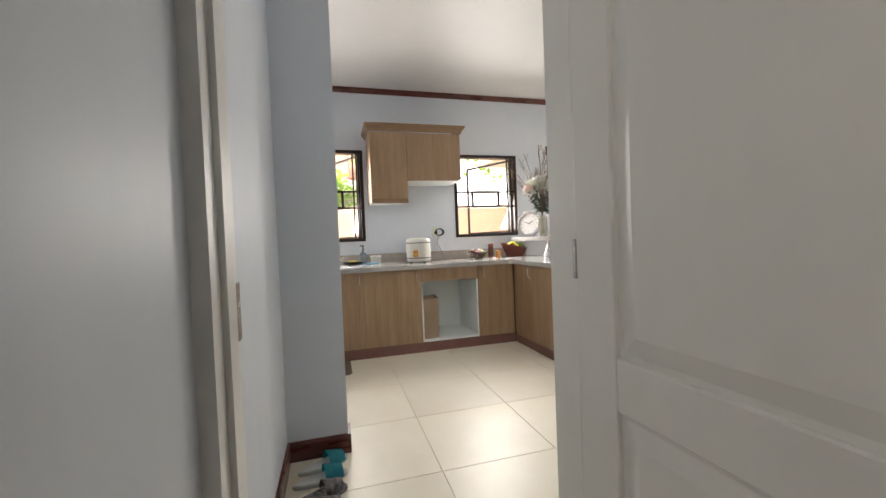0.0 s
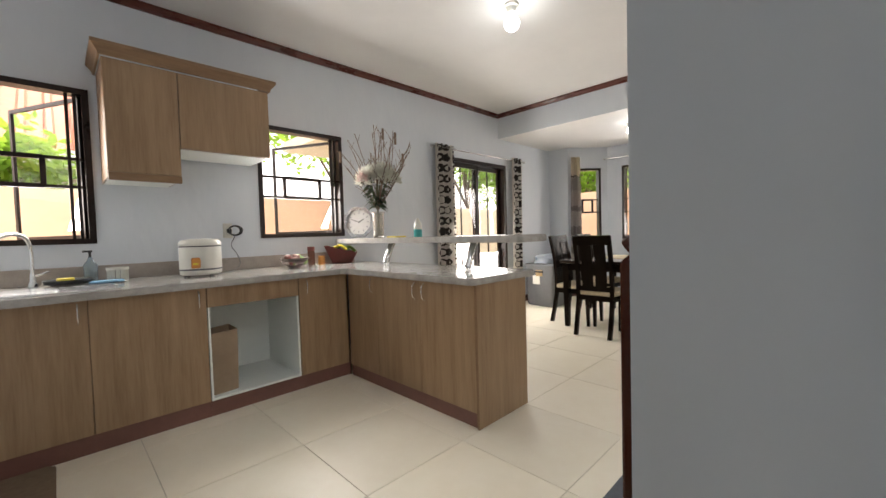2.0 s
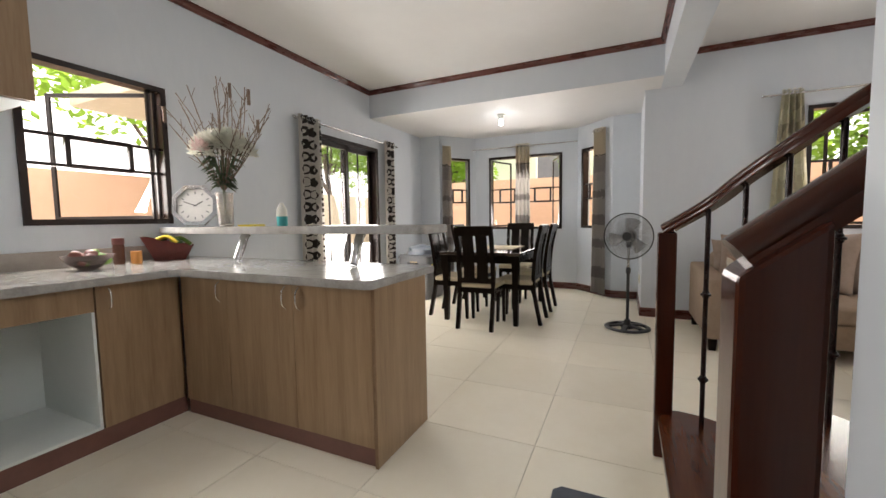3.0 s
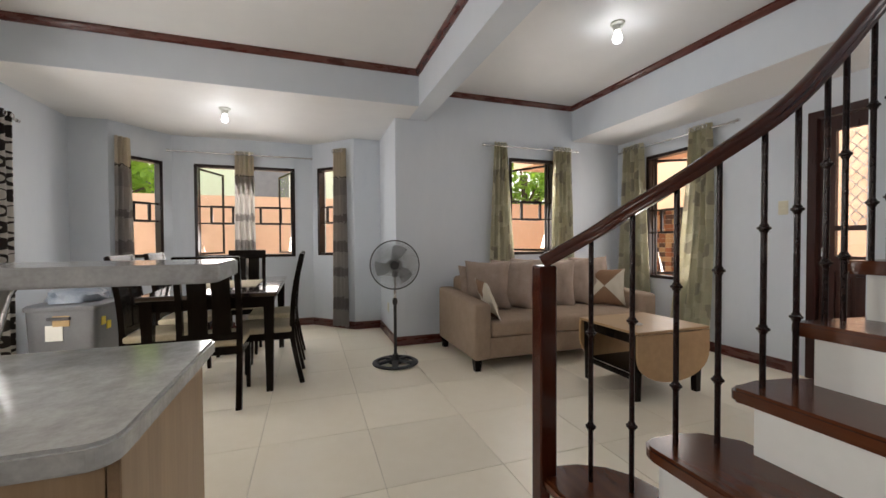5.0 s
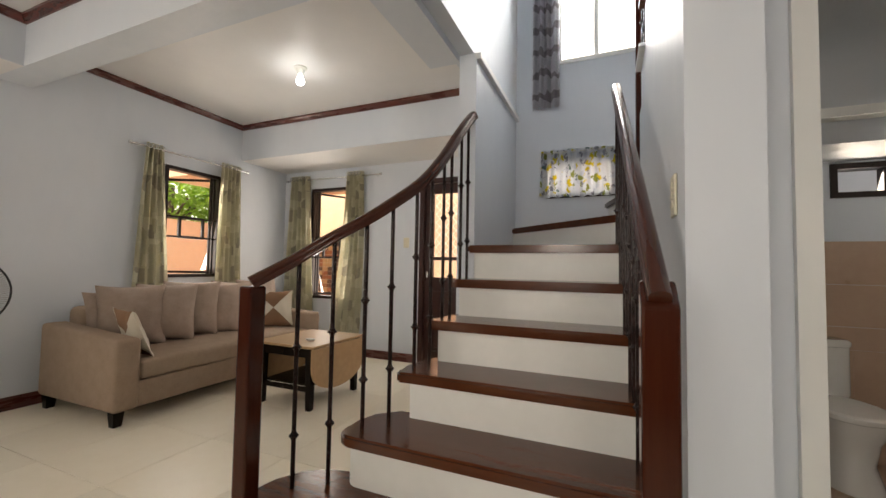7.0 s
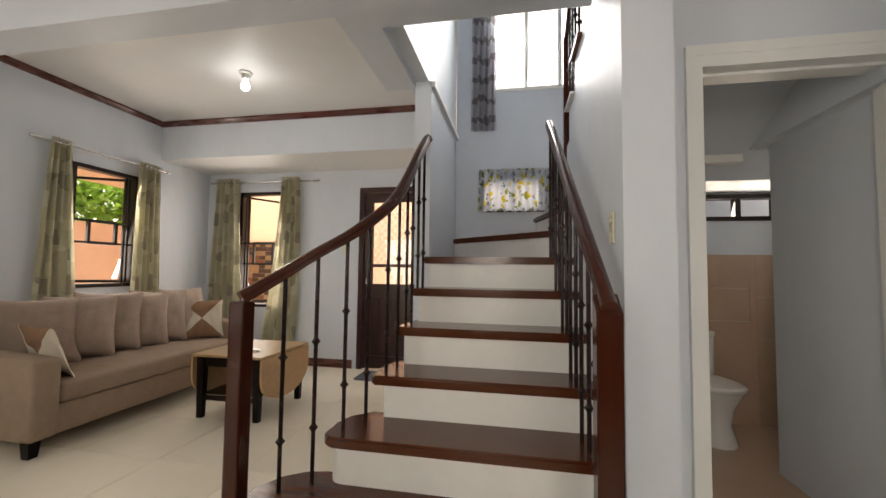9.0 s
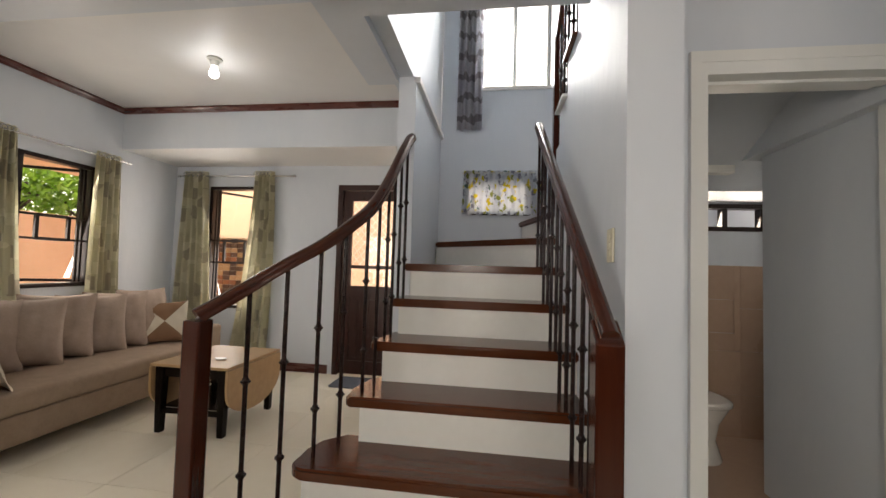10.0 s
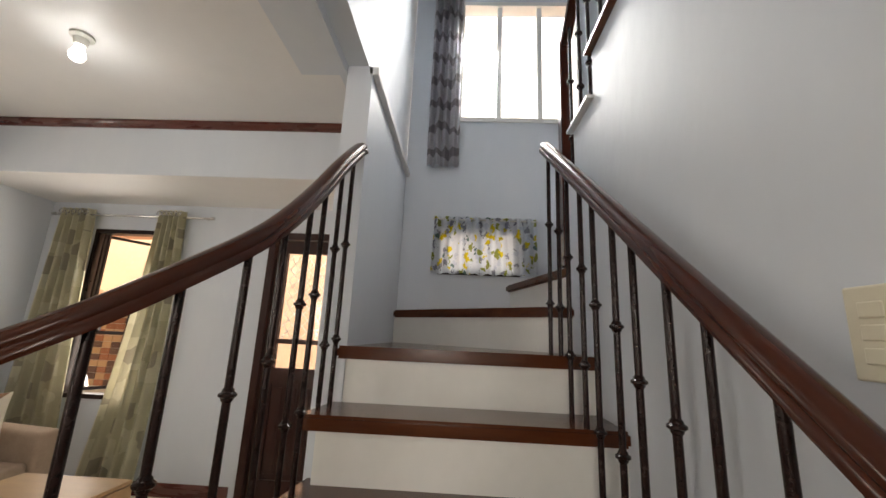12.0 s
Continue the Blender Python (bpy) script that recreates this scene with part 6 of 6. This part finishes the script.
def leaf_board(x):
    bm = bmesh.new()
    pts = [(CY1, CH - 0.025), (CY0, CH - 0.025)]
    for k in range(17):
        a = math.pi * k / 16
        pts.append(((CY0 + CY1) / 2 - (CY1 - CY0) / 2 * math.cos(a), CH - 0.16 - 0.22 * math.sin(a) ** 0.8))
    fa, fb = [bm.verts.new((x, y, z)) for y, z in pts], [bm.verts.new((x + 0.018, y, z)) for y, z in pts]
    bm.faces.new(fa)
    bm.faces.new(fb[::-1])
    for k in range(len(pts)):
        j = (k + 1) % len(pts)
        bm.faces.new((fa[k], fa[j], fb[j], fb[k]))
    return bm


part("drop_leaf", leaf_board(CX0 - 0.004), TAN, ct, "rounded hanging leaf")
part("drop_leaf", leaf_board(CX1 - 0.014), TAN, ct, "rounded hanging leaf")
for x in (CX0 + 0.06, CX1 - 0.06):
    for y in (CY0 + 0.06, CY1 - 0.05):
        part("leg", leg(bmesh.new(), x, y, CH - 0.021, 0.022, 0.03), BLACKW, ct, "black leg")
for y in (CY0 + 0.06, CY1 - 0.05):
    part("apron", B(CX0 + 0.09, y - 0.01, CH - 0.10, CX1 - 0.09, y + 0.01, CH - 0.021), BLACKW, ct)
    part("stretcher", B(CX0 + 0.085, y - 0.012, 0.14, CX1 - 0.085, y + 0.012, 0.175), BLACKW, ct)
part("shelf", B(CX0 + 0.07, CY0 + 0.075, 0.177, CX1 - 0.07, CY1 - 0.065, 0.19), BLACKW, ct)
r = thing("small_dish", "small white dish on the coffee table", "dish", pose(4.02, -0.20, CH + 0.0005))
part("dish", oval(bmesh.new(), [(0.8, 0), (1.0, 0.006), (1.0, 0.012), (0.7, 0.010)], 0.045, 0.025, 20, 2), PORC, r, smooth=50)


def plate(label, m, w, h, rockers):
    r = thing("light_switch", label, "light switch", m)
    part("plate", B(-w / 2, -0.009, -h / 2, w / 2, -0.0005, h / 2, bev=0.003), IVORY, r)
    for k in range(rockers):
        z = (k - (rockers - 1) / 2) * h * 0.24
        part("rocker", B(-w * 0.22, -0.013, z - h * 0.085, w * 0.22, -0.009, z + h * 0.085, bev=0.002), IVORY, r)


IVORY = mat("ivory_plastic", (0.62, 0.58, 0.45), 0.35, col2=(0.66, 0.62, 0.49), scale=9)
plate("ivory light switch plate with three rockers beside the stair", pose(1.5035, 1.095, 1.373, 0, 0, 90), 0.075, 0.125, 3)
plate("ivory light switch plate near the front door", pose(3.95, S + 0.0005, 1.43, 0, 0, 180), 0.075, 0.12, 2)
plate("ivory wall socket low on the bay return wall", pose(6.35, 1.2805, 0.36, 0, 0, 180), 0.07, 0.11, 1)

# ---- bathroom ----
tl = struct("bath_tiling", bmesh.new(), BTILE, "beige bathroom wall tiling", "tiling")
TH_ = 0.3375
for x in range(7):
    for z in range(4):
        a, c = -0.6 + 0.3 * x, TH_ * z
        if x in (2, 3) and z in (2, 3):
            continue
        if a < 1.29:
            part("wall_tile", B(a + 0.001, -0.80, c + 0.001, min(a + 0.299, 1.299), -0.788, c + TH_ - 0.001), BTILE, tl)
for q in ((0.001, 2 * TH_, 0.046, 4 * TH_), (0.047, 2 * TH_, 0.599, 0.815), (0.047, 1.078, 0.599, 4 * TH_), (0.47, 0.816, 0.599, 1.077)):
    part("niche_tile", B(q[0], -0.80, q[1] + 0.001, q[2], -0.788, q[3] - 0.001), BTILE, tl)
part("niche_back", B(0.047, -0.7995, 0.816, 0.469, -0.797, 1.077), BTILE, tl, "recessed back of the shallow niche")
struct("bath_floor", B(-0.6, -0.80, 0.0005, 1.30, 0.79, 0.006), BTILE, "beige bathroom floor tiling", "floor")
r = thing("toilet", "white porcelain toilet with a lidded tank", "toilet", pose(0.50, -0.43, 0.006, 0, 0, 12))
# local frame: bowl points to +y
part("pedestal", oval(bmesh.new(), [(0.9, 0), (0.95, 0.02), (0.72, 0.14), (0.85, 0.26), (1.15, 0.36), (1.2, 0.38)], 0.13, 0.19, 24, 2.4), PORC, r, smooth=60)
part("seat", oval(bmesh.new(), [(1.0, 0.382), (1.04, 0.39), (1.04, 0.41), (0.98, 0.418), (0.9, 0.42)], 0.175, 0.23, 28, 2.3), PORC, r, "closed seat lid", smooth=50)
part("tank", oval(bmesh.new(), [(0.9, 0.38), (1.0, 0.42), (1.0, 0.70)], 0.19, 0.085, 24, 5), PORC, r, smooth=50).matrix_basis = Matrix.Translation((0, -0.27, 0))
part("tank_lid", oval(bmesh.new(), [(1.02, 0.702), (1.05, 0.71), (1.05, 0.73), (0.95, 0.745)], 0.19, 0.085, 24, 5), PORC, r, smooth=50).matrix_basis = Matrix.Translation((0, -0.27, 0))

# ---- outside ----
struct("ground", B(-95, -95, -0.25, 95, 95, -0.2), CONC, "pale concrete yard reaching away from the house", "ground")
# distant glowing ring, added so that the sky reads white through the windows
bm = bmesh.new()
lathe(bm, 0, 0, [(80, -2), (80, 115)], 48, cap=False)
struct("backdrop", bm, SKYGLOW, "glowing ring standing in for the white sky", "sky")
struct("boundary_wall_north", B(-6, 7.2, -0.2, 5.9, 7.4, 1.75), PEACH, "peach rendered boundary wall", "wall")
struct("boundary_wall_patio", B(5.9, 7.2, -0.2, 9.4, 7.4, 1.70), CREAMR, "white painted boundary wall by the patio", "wall")
struct("boundary_wall_east", B(9.2, -8, -0.2, 9.4, 7.2, 1.95), PEACH, "peach rendered boundary wall", "wall")
r = thing("porch_column", "peach square porch column", "column")
part("shaft", B(3.95, 6.1, -0.2, 4.2, 6.35, 2.45, bev=0.01), PEACH, r)
r = thing("canopy_roof", "cream rear canopy roof on a column", "roof")
part("slab", B(3.3, 5.9, 2.45, 6.6, 7.1, 2.6, bev=0.01), CREAMR, r)
r = thing("porch_roof", "cream porch roof slab over the front yard", "roof")
part("slab", B(2.8, -4.2, 2.62, 9.0, S - 0.151, 2.8), PEACH, r)
r = thing("side_eave", "peach eave slab along the side of the house", "eave")
part("slab", B(E + 0.151, S - 0.15, 2.48, 7.2, 1.0, 2.6), PEACH, r)
r = thing("porch_column", "peach square porch column", "column")
part("shaft", B(7.1, -3.6, -0.2, 7.45, -3.3, 2.62, bev=0.01), PEACH, r)
struct("boundary_wall_south", B(-4, -6.2, -0.2, 9.4, -6.0, 3.3), PEACH, "peach rendered boundary wall", "wall")
bw = struct("patchwork_wall", B(5.3, -3.02, -0.2, 7.5, -2.92, 1.62), GROUT, "low porch wall clad in mixed brown stone blocks", "wall")
BLK = [mat("stone_block_" + c, a, 0.7, col2=b, scale=12, bump=0.3, bscale=40) for c, a, b in (("rust", (0.30, 0.11, 0.05), (0.38, 0.16, 0.08)), ("tan", (0.48, 0.30, 0.16), (0.55, 0.36, 0.2)), ("dark", (0.10, 0.05, 0.035), (0.14, 0.075, 0.05)))]
ms = []
for b_ in BLK:
    bm = B(0.002, 0, 0.002, 0.108, 0.02, 0.068, bev=0.003, seg=1)
    me_ = bpy.data.meshes.new("block")
    bmesh.ops.recalc_face_normals(bm, faces=bm.faces)
    bm.to_mesh(me_)
    bm.free()
    me_.materials.append(b_)
    ms.append(me_)
rng = random.Random(3)
for i in range(20):
    for j in range(14):
        shared("block", rng.choice(ms), bw, Matrix.Translation((5.3 + 0.11 * i, -2.921, 0.62 + 0.07 * j)))


def house(label, x0, y0, x1, y1, h, wall_mat, ridge, win):
    r = thing("neighbour_house", label, "house")
    part("wall", B(x0, y0, -0.2, x1, y1, h), wall_mat, r)
    bm = bmesh.new()
    o = 0.6
    ym = (y0 + y1) / 2
    v = [bm.verts.new(q) for q in ((x0 - o, y0 - o, h - 0.05), (x1 + o, y0 - o, h - 0.05), (x1 + o, y1 + o, h - 0.05), (x0 - o, y1 + o, h - 0.05), (x0, ym, h + ridge), (x1, ym, h + ridge))]
    for f in ((0, 1, 5, 4), (2, 3, 4, 5), (1, 2, 5), (3, 0, 4), (3, 2, 1, 0)):
        bm.faces.new([v[k] for k in f])
    roof = part("roof", bm, ROOFT, r, "red tiled roof")
    for k in range(int((x1 - x0 + 2 * o) / 0.3)):
        x = x0 - o + 0.3 * k + 0.15
        part("roof_rib", sweep(bmesh.new(), [(x, y0 - o, h + 0.0), (min(max(x, x0), x1), ym, h + ridge + 0.03)], ring(0.06, 6)), ROOFT, roof)
    part("fascia", B(x0 - o, y0 - o - 0.03, h - 0.25, x1 + o, y0 - o + 0.01, h - 0.03), TRIMW, r)
    for (a, b, c, d, face) in win:
        if face == "y0":
            w_ = part("window", B(a, y0 - 0.04, c, b, y0 + 0.02, d), TRIMW, r)
            part("pane", B(a + 0.06, y0 - 0.05, c + 0.06, b - 0.06, y0 - 0.041, d - 0.06), PLASTG, w_)
        else:
            w_ = part("window", B(x0 - 0.04, a, c, x0 + 0.02, b, d), TRIMW, r)
            part("pane", B(x0 - 0.05, a + 0.06, c + 0.06, x0 - 0.041, b - 0.06, d - 0.06), PLASTG, w_)


house("cream neighbour house with a red tiled roof", -4.5, 9.4, 2.2, 14, 2.5, CREAMR, 1.8, [(-1.5, -0.3, 1.0, 2.1, "y0")])
house("pale green neighbour house with white framed windows", 12.5, -2.5, 20, 7.5, 4.2, GREENR, 1.6, [(2.6, 3.8, 1.9, 3.0, "x0"), (5.0, 6.0, 1.9, 3.0, "x0")])


def tree(label, x, y, h, rad, seed, n=2600, size=0.15):
    rng = random.Random(seed)
    r = thing("tree", label, "tree")
    bm = sweep(bmesh.new(), spline([(x, y, -0.2), (x + 0.05, y, h * 0.35), (x - 0.06, y + 0.05, h * 0.65), (x, y, h * 0.85)], 4), ring(0.07, 8))
    cents = []
    for k in range(9):
        a = 2.4 * k
        c = Vector((x + rad * rng.uniform(0.3, 0.8) * math.cos(a), y + rad * rng.uniform(0.3, 0.8) * math.sin(a), h * rng.uniform(0.6, 1.0)))
        cents.append(c)
        tube(bm, spline([(x, y, h * rng.uniform(0.4, 0.6)), Vector((x, y, h * 0.6)).lerp(c, 0.6), c], 3), 0.025, 6)
    part("trunk", bm, BARK, r, smooth=50)
    bm = bmesh.new()
    for k in range(n):
        c = rng.choice(cents)
        d = Vector((rng.gauss(0, 1), rng.gauss(0, 1), rng.gauss(0, 0.8)))
        p = c + d.normalized() * rad * 0.5 * rng.random() ** 0.4
        t = Vector((rng.gauss(0, 1), rng.gauss(0, 1), rng.gauss(-0.4, 0.6))).normalized()
        s = t.cross(Vector((rng.random(), rng.random(), 1))).normalized()
        q = size * rng.uniform(0.7, 1.3)
        bm.faces.new([bm.verts.new(v) for v in (p, p + t * q * 0.5 + s * q * 0.28, p + t * q, p + t * q * 0.5 - s * q * 0.28)])
    part("crown", bm, LEAF, r, "loose crown of green leaves")


tree("leafy green garden tree behind the boundary wall", 2.2, 8.4, 3.6, 1.4, 1)
tree("leafy green garden tree behind the boundary wall", 5.2, 8.6, 4.3, 1.7, 2)
tree("leafy green garden tree behind the boundary wall", 7.6, 8.8, 4.4, 1.8, 3)
tree("leafy green garden tree behind the boundary wall", 0.0, 8.3, 2.6, 0.9, 4)
tree("leafy green garden tree beyond the boundary wall", 10.4, -1.2, 3.4, 1.4, 5)
tree("leafy green garden tree beyond the boundary wall", 10.4, -3.0, 3.3, 1.3, 8)
tree("leafy green garden tree beyond the boundary wall", 10.5, -4.5, 3.5, 1.3, 9)
tree("leafy green garden tree beyond the boundary wall", 10.6, 5.8, 3.2, 1.2, 6)
tree("leafy green garden tree beyond the boundary wall", 9.6, 8.9, 4.4, 1.6, 10)
tree("leafy green garden tree beyond the boundary wall", 11.2, 8.3, 4.2, 1.6, 11)
tree("leafy green garden tree in the front yard", 3.2, -7.5, 3.2, 1.3, 7)

# ---- floor ----
fl = struct("floor", B(-0.75, -1.95, -0.15, 7.6, 4.75, -0.006), GROUT, "cream polished floor tiles with thin dark joints", "floor")
tm = B(0.0012, 0.0012, -0.0055, 0.6085, 0.6085, 0.0, bev=0.0015, seg=1)
me = bpy.data.meshes.new("tile")
bmesh.ops.recalc_face_normals(tm, faces=tm.faces)
tm.to_mesh(me)
tm.free()
me.materials.append(TILE)
for i in range(-5, 9):
    for j in range(-7, 5):
        x, y = 2.24 + 0.61 * i, 1.85 + 0.61 * j
        if x > 7.5 or (x + 0.6 < WK and y > 0.9):
            continue
        shared("tile", me, fl, Matrix.Translation((x, y, 0)))
